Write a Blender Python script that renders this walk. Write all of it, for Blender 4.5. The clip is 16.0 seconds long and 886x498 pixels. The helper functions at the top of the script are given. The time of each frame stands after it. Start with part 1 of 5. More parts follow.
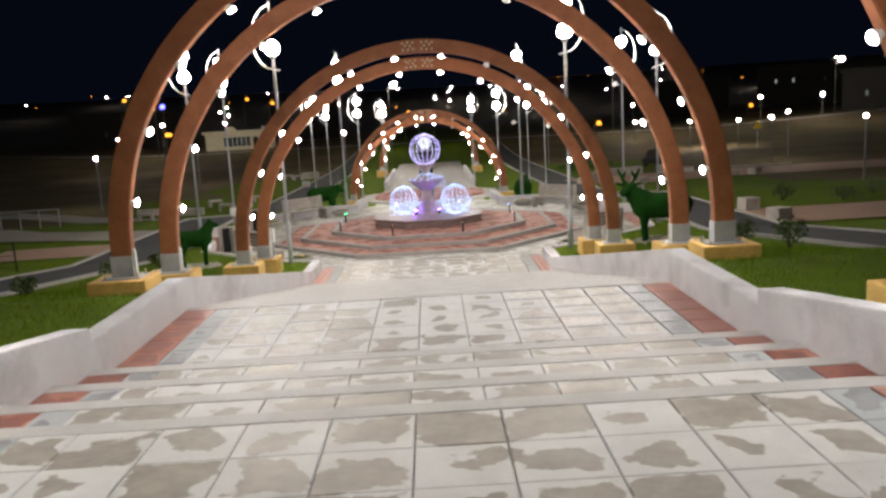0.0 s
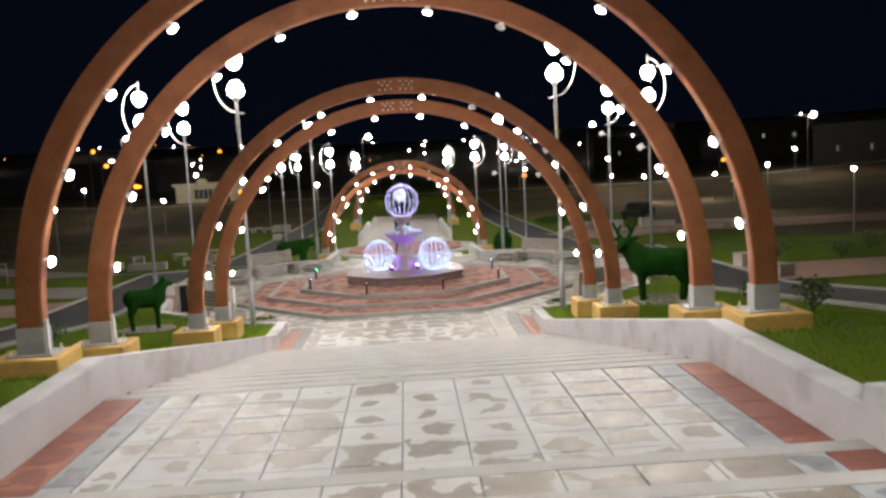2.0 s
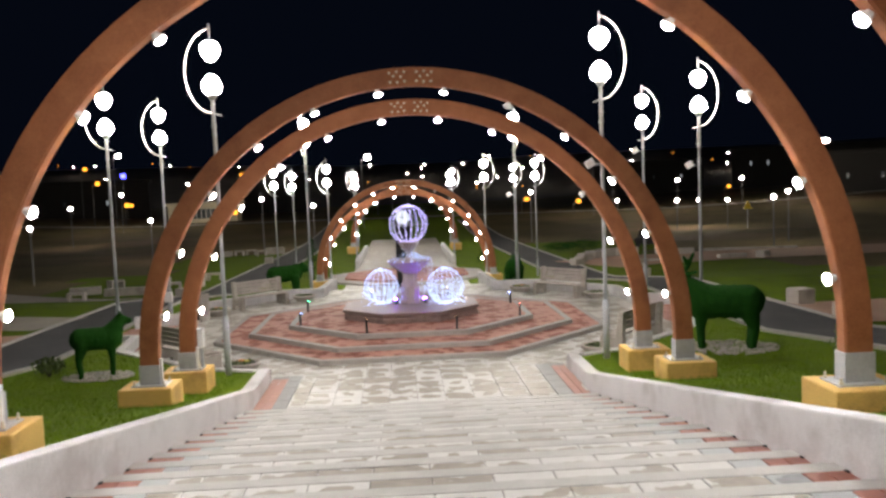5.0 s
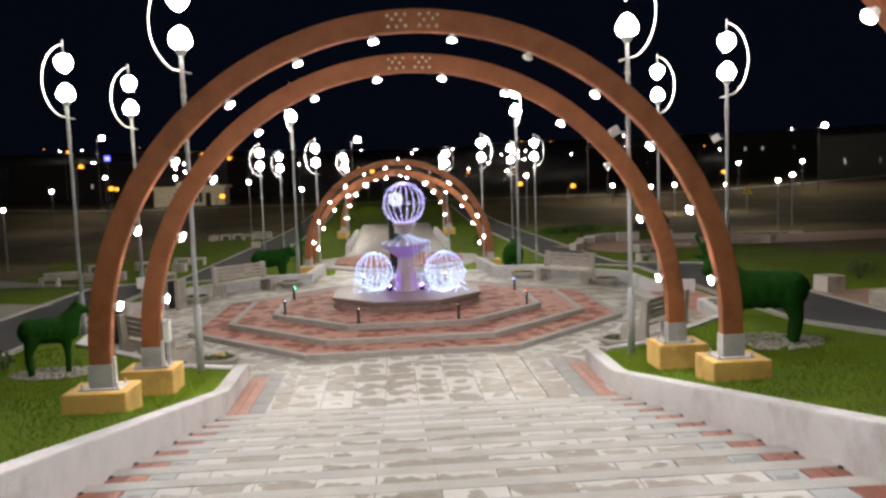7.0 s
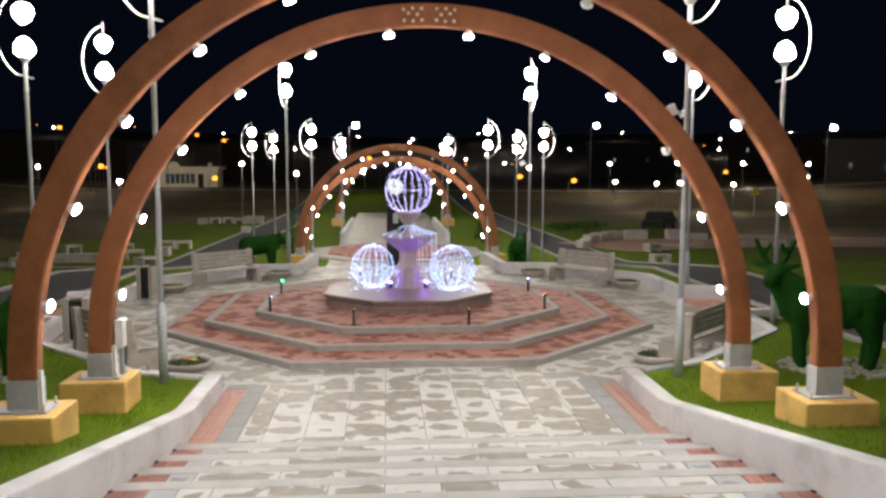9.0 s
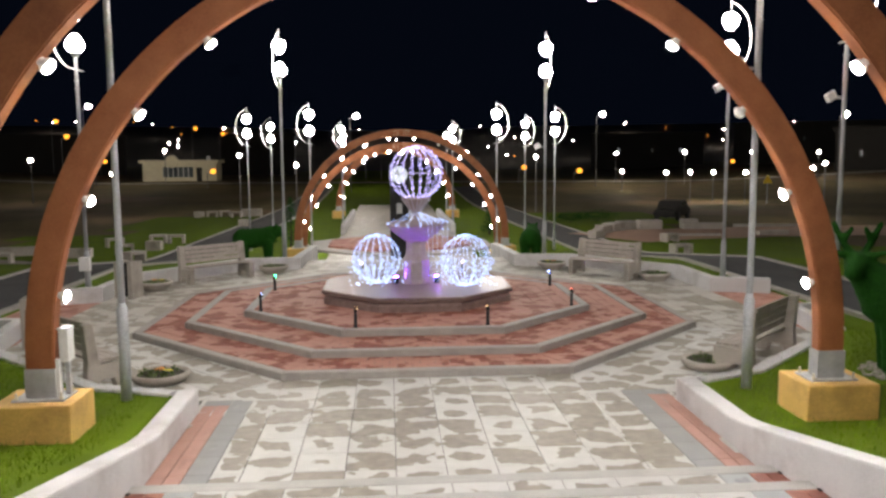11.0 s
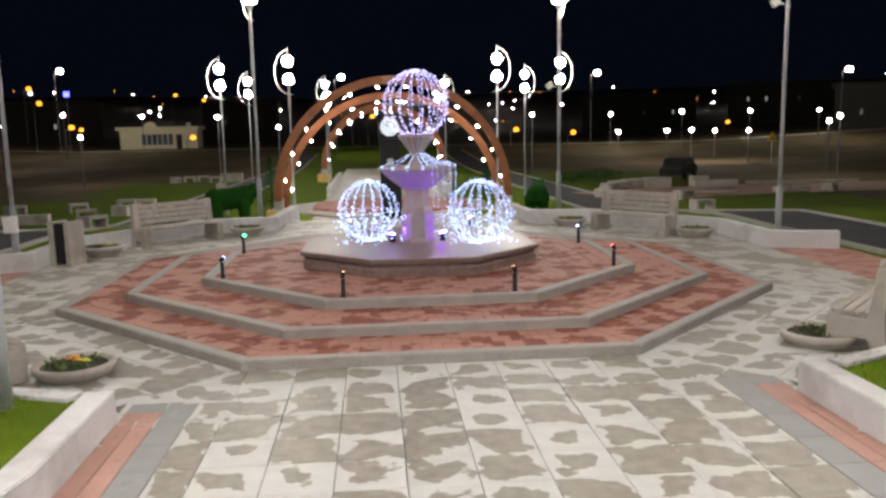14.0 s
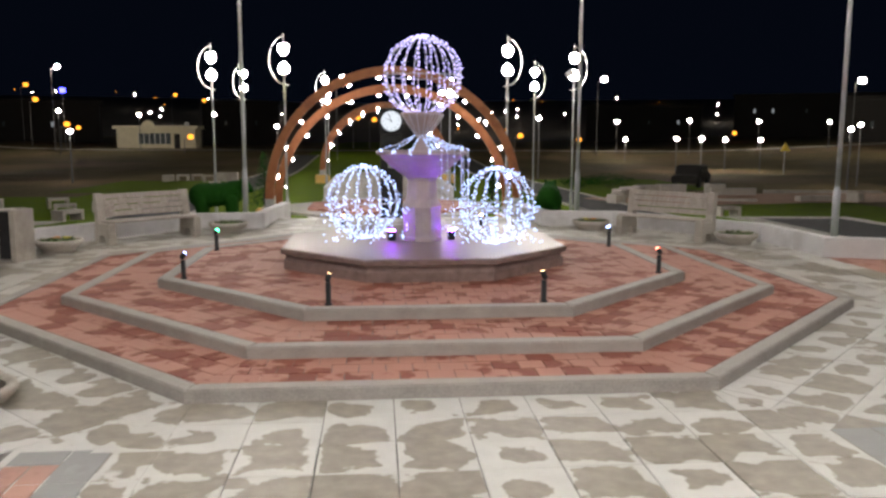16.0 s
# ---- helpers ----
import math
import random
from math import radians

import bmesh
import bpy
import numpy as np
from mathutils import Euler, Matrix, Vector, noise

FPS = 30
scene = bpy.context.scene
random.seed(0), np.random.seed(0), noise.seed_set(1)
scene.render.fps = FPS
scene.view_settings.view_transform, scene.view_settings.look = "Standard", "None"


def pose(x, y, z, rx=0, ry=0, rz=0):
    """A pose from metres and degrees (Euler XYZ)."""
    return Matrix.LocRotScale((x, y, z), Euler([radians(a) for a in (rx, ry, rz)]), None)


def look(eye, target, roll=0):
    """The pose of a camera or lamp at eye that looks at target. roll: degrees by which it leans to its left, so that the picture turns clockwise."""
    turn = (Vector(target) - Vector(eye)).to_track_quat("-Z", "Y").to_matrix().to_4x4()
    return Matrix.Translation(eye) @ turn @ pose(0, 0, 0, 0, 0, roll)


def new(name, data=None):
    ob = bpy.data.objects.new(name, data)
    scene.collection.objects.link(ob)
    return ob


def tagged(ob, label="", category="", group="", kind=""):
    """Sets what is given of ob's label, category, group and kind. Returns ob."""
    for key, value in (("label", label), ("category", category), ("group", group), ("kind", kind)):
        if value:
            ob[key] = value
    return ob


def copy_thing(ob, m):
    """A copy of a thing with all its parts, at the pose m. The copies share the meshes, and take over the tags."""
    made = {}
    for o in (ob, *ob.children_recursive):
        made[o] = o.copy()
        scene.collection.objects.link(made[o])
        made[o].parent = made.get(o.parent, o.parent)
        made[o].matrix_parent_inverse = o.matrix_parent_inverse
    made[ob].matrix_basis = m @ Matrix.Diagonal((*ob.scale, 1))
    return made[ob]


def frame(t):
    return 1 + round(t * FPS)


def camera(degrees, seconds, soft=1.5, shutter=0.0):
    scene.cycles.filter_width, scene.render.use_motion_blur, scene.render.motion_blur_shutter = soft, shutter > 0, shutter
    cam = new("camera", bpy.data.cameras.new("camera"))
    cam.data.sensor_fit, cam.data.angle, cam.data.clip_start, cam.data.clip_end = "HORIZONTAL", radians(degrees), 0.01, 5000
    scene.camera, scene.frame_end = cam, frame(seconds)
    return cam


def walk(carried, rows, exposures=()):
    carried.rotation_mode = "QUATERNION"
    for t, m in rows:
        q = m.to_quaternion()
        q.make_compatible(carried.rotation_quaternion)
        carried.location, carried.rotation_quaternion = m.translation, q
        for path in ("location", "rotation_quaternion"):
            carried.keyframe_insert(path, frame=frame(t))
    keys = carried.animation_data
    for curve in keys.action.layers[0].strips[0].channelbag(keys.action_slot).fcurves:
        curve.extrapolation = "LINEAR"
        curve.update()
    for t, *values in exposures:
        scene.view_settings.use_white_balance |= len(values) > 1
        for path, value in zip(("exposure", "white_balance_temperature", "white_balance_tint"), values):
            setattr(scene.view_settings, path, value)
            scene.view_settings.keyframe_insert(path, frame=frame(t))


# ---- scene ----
cam = camera(57.9, 16.0, soft=2.7, shutter=0.4)
PATH = [
    (0, (0.257, -29.935, 4.266), (0.272, -27.962, 3.935), -3.3),
    (0.5, (0.188, -29.5, 4.221), (0.23, -27.527, 3.898), -3.1),
    (1, (0.191, -28.944, 4.198), (0.25, -26.967, 3.899), -3.1),
    (1.5, (0.159, -28.451, 4.178), (0.239, -26.469, 3.922), -3.2),
    (2, (0.134, -27.822, 4.127), (0.222, -25.835, 3.923), -3.0),
    (2.5, (-0.086, -27.262, 4.069), (0.011, -25.271, 3.908), -2.2),
    (3, (-0.139, -26.727, 4.093), (-0.039, -24.735, 3.943), -2.0),
    (3.5, (-0.06, -26.048, 4.071), (0.043, -24.056, 3.926), -2.1),
    (6, (-0.265, -23.014, 3.914), (-0.167, -21.022, 3.762), -2.3),
    (6.5, (-0.291, -22.534, 3.842), (-0.187, -20.545, 3.662), -2.5),
    (7, (-0.31, -21.988, 3.738), (-0.187, -20.001, 3.556), -2.0),
    (7.5, (-0.314, -21.33, 3.633), (-0.167, -19.342, 3.47), -1.2),
    (8, (-0.341, -20.735, 3.605), (-0.184, -18.747, 3.444), -0.7),
    (8.5, (-0.444, -20.103, 3.573), (-0.292, -18.117, 3.398), -0.2),
    (9, (-0.509, -19.505, 3.592), (-0.37, -17.52, 3.387), 0.1),
    (9.5, (-0.542, -18.967, 3.55), (-0.411, -16.984, 3.32), 0.2),
    (12, (-0.648, -16.268, 3.055), (-0.513, -14.284, 2.843), -0.9),
    (12.5, (-0.705, -15.728, 2.909), (-0.571, -13.743, 2.7), -1.1),
    (13, (-0.746, -15.202, 2.799), (-0.605, -13.221, 2.559), -1.3),
    (13.5, (-0.722, -14.607, 2.715), (-0.571, -12.632, 2.435), -1.3),
    (14, (-0.712, -14.063, 2.606), (-0.55, -12.092, 2.306), -1.1),
    (14.5, (-0.726, -13.478, 2.48), (-0.56, -11.508, 2.176), -0.4),
    (15, (-0.684, -12.928, 2.343), (-0.531, -10.956, 2.046), 0.1),
    (15.5, (-0.715, -12.414, 2.236), (-0.558, -10.44, 1.953), 0.5),
    (16, (-0.668, -11.845, 2.167), (-0.504, -9.871, 1.886), 0.1),
]
walk(cam, [(t, look(eye, target, roll)) for t, eye, target, roll in PATH],
     ((0.0, 1.02), (2.0, 0.98), (4.0, 1.0), (6.5, 0.94), (9.0, 0.93), (13.0, 0.82), (16.0, 0.88)))

# ---- night sky and exposure ----
world = bpy.data.worlds.new("night")
scene.world = world
world.use_nodes = True
wn = world.node_tree.nodes
wn["Background"].inputs[0].default_value = (0.10, 0.16, 0.36, 1)
wn["Background"].inputs[1].default_value = 0.0075
GLOBE_L, BULB_L, LED_L = 102.0, 200.0, 2.6

# ---- materials ----


def material(name):
    m = bpy.data.materials.new(name)
    m.use_nodes = True
    return m, m.node_tree, m.node_tree.nodes["Principled BSDF"]


def link(nt, a, b):
    nt.links.new(a, b)


def position(nt):
    return nt.nodes.new("ShaderNodeNewGeometry").outputs["Position"]


def noise_out(nt, scale, detail=4, rough=0.55, vec=None):
    n = nt.nodes.new("ShaderNodeTexNoise")
    n.inputs["Scale"].default_value, n.inputs["Detail"].default_value, n.inputs["Roughness"].default_value = scale, detail, rough
    link(nt, vec if vec is not None else position(nt), n.inputs["Vector"])
    return n.outputs["Fac"]


def ramp(nt, fac, stops):
    r = nt.nodes.new("ShaderNodeValToRGB")
    while len(r.color_ramp.elements) < len(stops):
        r.color_ramp.elements.new(0.5)
    for e, (p, c) in zip(r.color_ramp.elements, stops):
        e.position, e.color = p, (*c, 1)
    link(nt, fac, r.inputs[0])
    return r.outputs[0]


def mix(nt, fac, a, b, mode="MIX"):
    n = nt.nodes.new("ShaderNodeMix")
    n.data_type, n.blend_type = "RGBA", mode
    for sock, v in ((n.inputs[0], fac), (n.inputs[6], a), (n.inputs[7], b)):
        if isinstance(v, (int, float)):
            sock.default_value = v
        elif isinstance(v, tuple):
            sock.default_value = (*v, 1)
        else:
            link(nt, v, sock)
    return n.outputs[2]


def maths(nt, op, a, b=0.0, clamp=False):
    n = nt.nodes.new("ShaderNodeMath")
    n.operation, n.use_clamp = op, clamp
    for sock, v in ((n.inputs[0], a), (n.inputs[1], b)):
        if isinstance(v, (int, float)):
            sock.default_value = v
        else:
            link(nt, v, sock)
    return n.outputs[0]


def bump(nt, bsdf, height, strength=0.3, distance=0.01):
    b = nt.nodes.new("ShaderNodeBump")
    b.inputs["Strength"].default_value, b.inputs["Distance"].default_value = strength, distance
    link(nt, height, b.inputs["Height"])
    link(nt, b.outputs[0], bsdf.inputs["Normal"])


def mottled(name, dark, light, scale=6.0, fine=60.0, rough=0.8, bump_d=0.004, metal=0.0, stain=None, stain_scale=1.2, spec=0.5):
    """A surface with broad mottling, fine grain and optional stains."""
    m, nt, b = material(name)
    broad, grain = noise_out(nt, scale, 5), noise_out(nt, fine, 3, 0.7)
    c = ramp(nt, broad, ((0.3, dark), (0.7, light)))
    c = mix(nt, 0.35, c, ramp(nt, grain, ((0.3, tuple(v * 0.55 for v in dark)), (0.7, tuple(min(1, v * 1.25) for v in light)))))
    if stain:
        c = mix(nt, ramp(nt, noise_out(nt, stain_scale, 6, 0.65), ((0.5, (0, 0, 0)), (0.68, (0.8, 0.8, 0.8)))), c, stain)
    link(nt, c, b.inputs["Base Color"])
    b.inputs["Metallic"].default_value = metal
    b.inputs["Specular IOR Level"].default_value = spec
    link(nt, ramp(nt, broad, ((0.3, (rough * 0.85,) * 3), (0.7, (min(1, rough * 1.1),) * 3))), b.inputs["Roughness"])
    bump(nt, b, grain, 0.4, bump_d)
    return m


def tile_material(name, dry, wet, loose=False, bias=0.0):
    """Paving slabs that dry from their edges inwards: pale rims, dark damp middles."""
    m, nt, b = material(name)
    n = noise_out(nt, 2.6, 4, 0.5)
    if loose:
        rnd = nt.nodes.new("ShaderNodeNewGeometry").outputs["Random Per Island"]
        edge = maths(nt, "SUBTRACT", maths(nt, "MULTIPLY", noise_out(nt, 1.1, 2), 0.5), 0.22)
    else:
        rnd = nt.nodes.new("ShaderNodeObjectInfo").outputs["Random"]
        sep = nt.nodes.new("ShaderNodeSeparateXYZ")
        link(nt, nt.nodes.new("ShaderNodeTexCoord").outputs["Generated"], sep.inputs[0])
        ax = [maths(nt, "ABSOLUTE", maths(nt, "SUBTRACT", sep.outputs[i], 0.5)) for i in (0, 1)]
        edge = maths(nt, "SUBTRACT", 0.40, maths(nt, "MAXIMUM", ax[0], ax[1]))
    v = maths(nt, "ADD", maths(nt, "MULTIPLY", edge, 1.5), maths(nt, "MULTIPLY", maths(nt, "SUBTRACT", n, 0.5), 2.2))
    v = maths(nt, "ADD", v, maths(nt, "MULTIPLY", maths(nt, "SUBTRACT", rnd, 0.55), 0.55))
    v = maths(nt, "ADD", v, bias)
    w = maths(nt, "MULTIPLY", v, 14.0, True)
    grain = noise_out(nt, 90, 3, 0.7)
    d = mix(nt, 0.25, ramp(nt, noise_out(nt, 4, 4), ((0.3, tuple(x * 0.85 for x in dry)), (0.7, dry))), ramp(nt, grain, ((0.3, tuple(x * 0.7 for x in dry)), (0.7, dry))))
    d = mix(nt, maths(nt, "MULTIPLY", rnd, 0.25), d, tuple(x * 0.75 for x in dry))
    we = ramp(nt, noise_out(nt, 7, 4), ((0.3, tuple(x * 0.75 for x in wet)), (0.75, tuple(min(1, x * 1.15) for x in wet))))
    link(nt, mix(nt, w, d, we), b.inputs["Base Color"])
    link(nt, maths(nt, "SUBTRACT", 0.75, maths(nt, "MULTIPLY", w, 0.3)), b.inputs["Roughness"])
    bump(nt, b, grain, 0.35, 0.002)
    return m


def paver_material(name, dark, light, pale, objects=False):
    m, nt, b = material(name)
    rnd = nt.nodes.new("ShaderNodeObjectInfo").outputs["Random"] if objects else nt.nodes.new("ShaderNodeNewGeometry").outputs["Random Per Island"]
    c = ramp(nt, rnd, ((0.0, dark), (1.0, light)))
    grain = noise_out(nt, 120, 3, 0.7)
    c = mix(nt, 0.3, c, ramp(nt, grain, ((0.3, tuple(v * 0.5 for v in dark)), (0.7, light))))
    patch = maths(nt, "ADD", noise_out(nt, 2.2, 4), maths(nt, "MULTIPLY", rnd, 0.18))
    damp = ramp(nt, patch, ((0.54, (0, 0, 0)), (0.585, (0.8, 0.8, 0.8))))
    c = mix(nt, damp, c, pale)
    link(nt, c, b.inputs["Base Color"])
    b.inputs["Roughness"].default_value = 0.7
    bump(nt, b, grain, 0.4, 0.002)
    return m


def glow(name, colour, strength):
    m = bpy.data.materials.new(name)
    m.use_nodes = True
    nt = m.node_tree
    nt.nodes.remove(nt.nodes["Principled BSDF"])
    e = nt.nodes.new("ShaderNodeEmission")
    e.inputs[0].default_value, e.inputs[1].default_value = (*colour, 1), strength
    link(nt, e.outputs[0], nt.nodes["Material Output"].inputs[0])
    return m


def wood_material(name, dark, light, rough=0.45):
    m, nt, b = material(name)
    mp = nt.nodes.new("ShaderNodeMapping")
    mp.inputs["Scale"].default_value = (1.0, 9.0, 1.0)
    link(nt, position(nt), mp.inputs[0])
    g = noise_out(nt, 3.0, 6, 0.65, mp.outputs[0])
    c = ramp(nt, g, ((0.25, dark), (0.75, light)))
    c = mix(nt, 0.3, c, ramp(nt, noise_out(nt, 40, 3, 0.7), ((0.3, tuple(v * 0.6 for v in dark)), (0.7, light))))
    c = mix(nt, ramp(nt, noise_out(nt, 0.9, 5, 0.6), ((0.56, (0, 0, 0)), (0.72, (0.55, 0.55, 0.55)))), c, tuple(v * 0.45 for v in dark))
    link(nt, c, b.inputs["Base Color"])
    b.inputs["Roughness"].default_value = rough
    bump(nt, b, g, 0.2, 0.003)
    return m


M_TILE = tile_material("pale_slab", (0.62, 0.62, 0.60), (0.285, 0.255, 0.21))
M_TILE_LOOSE = tile_material("pale_slab_joined", (0.56, 0.545, 0.51), (0.28, 0.25, 0.205), True)
M_TILE_DRY = tile_material("pale_dry_slab", (0.62, 0.625, 0.615), (0.25, 0.23, 0.195), False, -0.12)
M_GREY_TILE = tile_material("grey_slab", (0.42, 0.44, 0.455), (0.22, 0.23, 0.24), False, -0.15)
M_GREY_DRY = tile_material("dry_grey_slab", (0.33, 0.335, 0.335), (0.27, 0.275, 0.275), False, -0.6)
M_RED_TILE = tile_material("red_slab", (0.47, 0.22, 0.16), (0.27, 0.085, 0.055), False, 0.25)
M_RED_DRY = tile_material("dry_red_slab", (0.5, 0.29, 0.235), (0.40, 0.20, 0.155), False, -0.5)
M_RED_PALE = paver_material("dry_red_paver", (0.34, 0.15, 0.11), (0.44, 0.21, 0.16), (0.48, 0.27, 0.22))
M_RED = paver_material("red_paver", (0.20, 0.052, 0.032), (0.30, 0.09, 0.056), (0.46, 0.24, 0.185))
M_RED_OB = paver_material("red_paver_single", (0.20, 0.052, 0.032), (0.30, 0.09, 0.056), (0.46, 0.24, 0.185), True)
M_NOSING = mottled("pale_granite_nosing", (0.35, 0.345, 0.335), (0.51, 0.505, 0.485), 3, 160, 0.7, 0.003)
M_KERB = mottled("grey_granite_kerb", (0.27, 0.25, 0.235), (0.40, 0.38, 0.355), 4, 70, 0.7, 0.006)
M_BED = mottled("mortar_bed", (0.12, 0.115, 0.11), (0.2, 0.19, 0.18), 5, 90, 0.95)
M_PLASTER = mottled("pale_roughcast_plaster", (0.58, 0.57, 0.58), (0.72, 0.71, 0.72), 1.5, 70, 0.85, 0.008, stain=(0.42, 0.4, 0.4), stain_scale=0.9)
M_CONCRETE = mottled("beige_concrete", (0.36, 0.33, 0.29), (0.5, 0.46, 0.41), 3, 90, 0.85, 0.006, stain=(0.24, 0.21, 0.18))
M_WOOD = wood_material("varnished_glulam_timber", (0.25, 0.078, 0.026), (0.42, 0.16, 0.064), 0.62)
M_STEEL = mottled("pale_grey_painted_steel", (0.4, 0.42, 0.44), (0.52, 0.54, 0.56), 3, 60, 0.5, 0.001, stain=(0.25, 0.25, 0.25))
M_BOLT = mottled("zinc_bolt", (0.55, 0.5, 0.4), (0.75, 0.68, 0.52), 8, 60, 0.4, 0.001)
M_YELLOW = mottled("yellow_painted_concrete", (0.70, 0.42, 0.11), (0.84, 0.54, 0.17), 2, 50, 0.75, 0.006, stain=(0.45, 0.25, 0.08))
M_GRASS = mottled("lawn", (0.066, 0.108, 0.005), (0.13, 0.195, 0.010), 0.9, 45, 0.95, 0.03, spec=0.08)
M_FIELD = mottled("rough_field", (0.06, 0.052, 0.022), (0.17, 0.135, 0.07), 0.12, 5, 0.95, 0.03, stain=(0.21, 0.13, 0.09), stain_scale=0.05, spec=0.1)
M_BLADE = mottled("grass_blade", (0.10, 0.175, 0.005), (0.19, 0.30, 0.012), 1.4, 40, 0.8, 0.001, spec=0.1)
M_ASPHALT = mottled("asphalt", (0.022, 0.023, 0.026), (0.045, 0.046, 0.05), 0.7, 120, 0.8, 0.006)
M_PATH = mottled("dusty_red_path", (0.29, 0.175, 0.125), (0.43, 0.28, 0.21), 0.7, 60, 0.85, 0.005)
M_GRAVEL_PATH = mottled("pale_gravel_path", (0.2, 0.18, 0.15), (0.34, 0.31, 0.27), 0.5, 30, 0.9, 0.01)
M_POLE = mottled("galvanised_pole", (0.36, 0.38, 0.41), (0.5, 0.52, 0.56), 5, 40, 0.42, 0.0005, 0.25)
# distant poles: night shade put into the colour, darker than M_POLE
M_FAR_POLE = mottled("weathered_dark_pole", (0.10, 0.10, 0.105), (0.17, 0.17, 0.175), 5, 40, 0.6, 0.0005)
M_WHITE = mottled("white_enamel", (0.66, 0.67, 0.66), (0.8, 0.8, 0.79), 3, 50, 0.4, 0.0005)
M_GRANITE = mottled("polished_pink_granite", (0.15, 0.10, 0.09), (0.28, 0.205, 0.19), 9, 120, 0.4, 0.0004, spec=0.3)
M_STONE = mottled("pink_grey_fountain_stone", (0.30, 0.23, 0.225), (0.45, 0.36, 0.35), 5, 100, 0.5, 0.002)
M_SLAT = wood_material("weathered_grey_slats", (0.26, 0.22, 0.19), (0.58, 0.53, 0.48), 0.75)
M_BLACK = mottled("black_plastic", (0.012, 0.012, 0.013), (0.03, 0.03, 0.032), 6, 60, 0.5, 0.0005, spec=0.2)
M_SOIL = mottled("dark_soil", (0.02, 0.016, 0.012), (0.06, 0.05, 0.035), 12, 80, 0.95, 0.01)
M_LEAF = mottled("planter_leaves", (0.03, 0.06, 0.01), (0.12, 0.17, 0.04), 8, 40, 0.6, 0.001)
M_ORANGE = mottled("orange_petals", (0.7, 0.2, 0.02), (0.9, 0.35, 0.04), 20, 60, 0.6, 0.001)
M_YELLOWP = mottled("yellow_petals", (0.75, 0.6, 0.03), (0.9, 0.75, 0.06), 20, 60, 0.6, 0.001)
M_TOPIARY = mottled("artificial_turf", (0.005, 0.032, 0.005), (0.022, 0.10, 0.012), 30, 140, 0.95, 0.03, spec=0.1)
M_GRAVEL = mottled("pale_gravel", (0.3, 0.27, 0.24), (0.5, 0.46, 0.42), 20, 60, 0.9, 0.02)
M_WIRE = mottled("white_wire", (0.48, 0.48, 0.54), (0.68, 0.68, 0.74), 10, 60, 0.4, 0.0002)
M_KIOSK = mottled("cream_render", (0.6, 0.54, 0.38), (0.74, 0.68, 0.5), 0.6, 9, 0.8, 0.003)
M_GLASSY = mottled("dark_window_glass", (0.05, 0.06, 0.07), (0.12, 0.14, 0.15), 0.6, 5, 0.15, 0.0002)
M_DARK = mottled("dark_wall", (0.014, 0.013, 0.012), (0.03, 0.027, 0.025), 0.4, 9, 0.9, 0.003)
M_HILL = mottled("dark_hillside", (0.03, 0.024, 0.02), (0.075, 0.058, 0.045), 0.01, 0.15, 1.0, 0.05)
M_GLOBE = glow("lit_opal_globe", (1.0, 0.93, 0.84), GLOBE_L)
M_BULB = glow("lit_arch_lamp", (1.0, 0.94, 0.89), BULB_L)
M_LED = glow("cold_white_led", (0.40, 0.54, 1.0), LED_L)
M_LED_V = glow("violet_led", (0.52, 0.46, 1.0), LED_L)
M_SPOT_V = glow("violet_spot_led", (0.24, 0.025, 1.0), 190.0)
M_SPOT_G = glow("green_spot_led", (0.05, 1.0, 0.35), 12.0)
M_SPOT_B = glow("blue_spot_led", (0.25, 0.35, 1.0), 12.0)
M_SPOT_R = glow("red_spot_led", (1.0, 0.15, 0.1), 12.0)
M_SPOT_W = glow("warm_spot_led", (1.0, 0.6, 0.3), 8.0)
M_FAR_W = glow("far_white_lamp", (1.0, 0.9, 0.74), 160.0)
M_FAR_O = glow("far_sodium_lamp", (1.0, 0.34, 0.03), 1.5)
M_FAR_B = glow("far_blue_sign", (0.05, 0.05, 1.0), 8.0)
M_CLOCK = glow("lit_clock_face", (0.86, 0.92, 1.0), 0.55)
M_SIGN = mottled("yellow_sign", (0.7, 0.5, 0.03), (0.8, 0.6, 0.05), 9, 60, 0.5, 0.0005)

# ---- mesh helpers ----


def thing(name, label="", category="", group="", kind="", at=None):
    ob = new(name)
    ob.empty_display_size = 0.2
    if at is not None:
        ob.matrix_basis = at
    return tagged(ob, label, category, group, kind)


def mesh_of(name, bm, mat, smooth=False):
    me = bpy.data.meshes.new(name)
    bm.normal_update()
    bm.to_mesh(me)
    bm.free()
    me.materials.append(mat)
    if smooth:
        me.polygons.foreach_set("use_smooth", [True] * len(me.polygons))
    return me


def part(name, bm, mat, parent=None, label="", smooth=False):
    ob = new(name, mesh_of(name, bm, mat, smooth))
    ob.parent = parent
    return tagged(ob, label)


def box(bm, x0, x1, y0, y1, z0, z1, bevel=0.0):
    v = bmesh.ops.create_cube(bm, size=1)["verts"]
    for p in v:
        p.co = Vector(((x0 + x1) / 2 + p.co.x * (x1 - x0), (y0 + y1) / 2 + p.co.y * (y1 - y0), (z0 + z1) / 2 + p.co.z * (z1 - z0)))
    if bevel:
        bmesh.ops.bevel(bm, geom=list({e for p in v for e in p.link_edges}), offset=bevel, segments=2, affect="EDGES", profile=0.6)
    return bm


def B(*a, bevel=0.0):
    return box(bmesh.new(), *a, bevel=bevel)


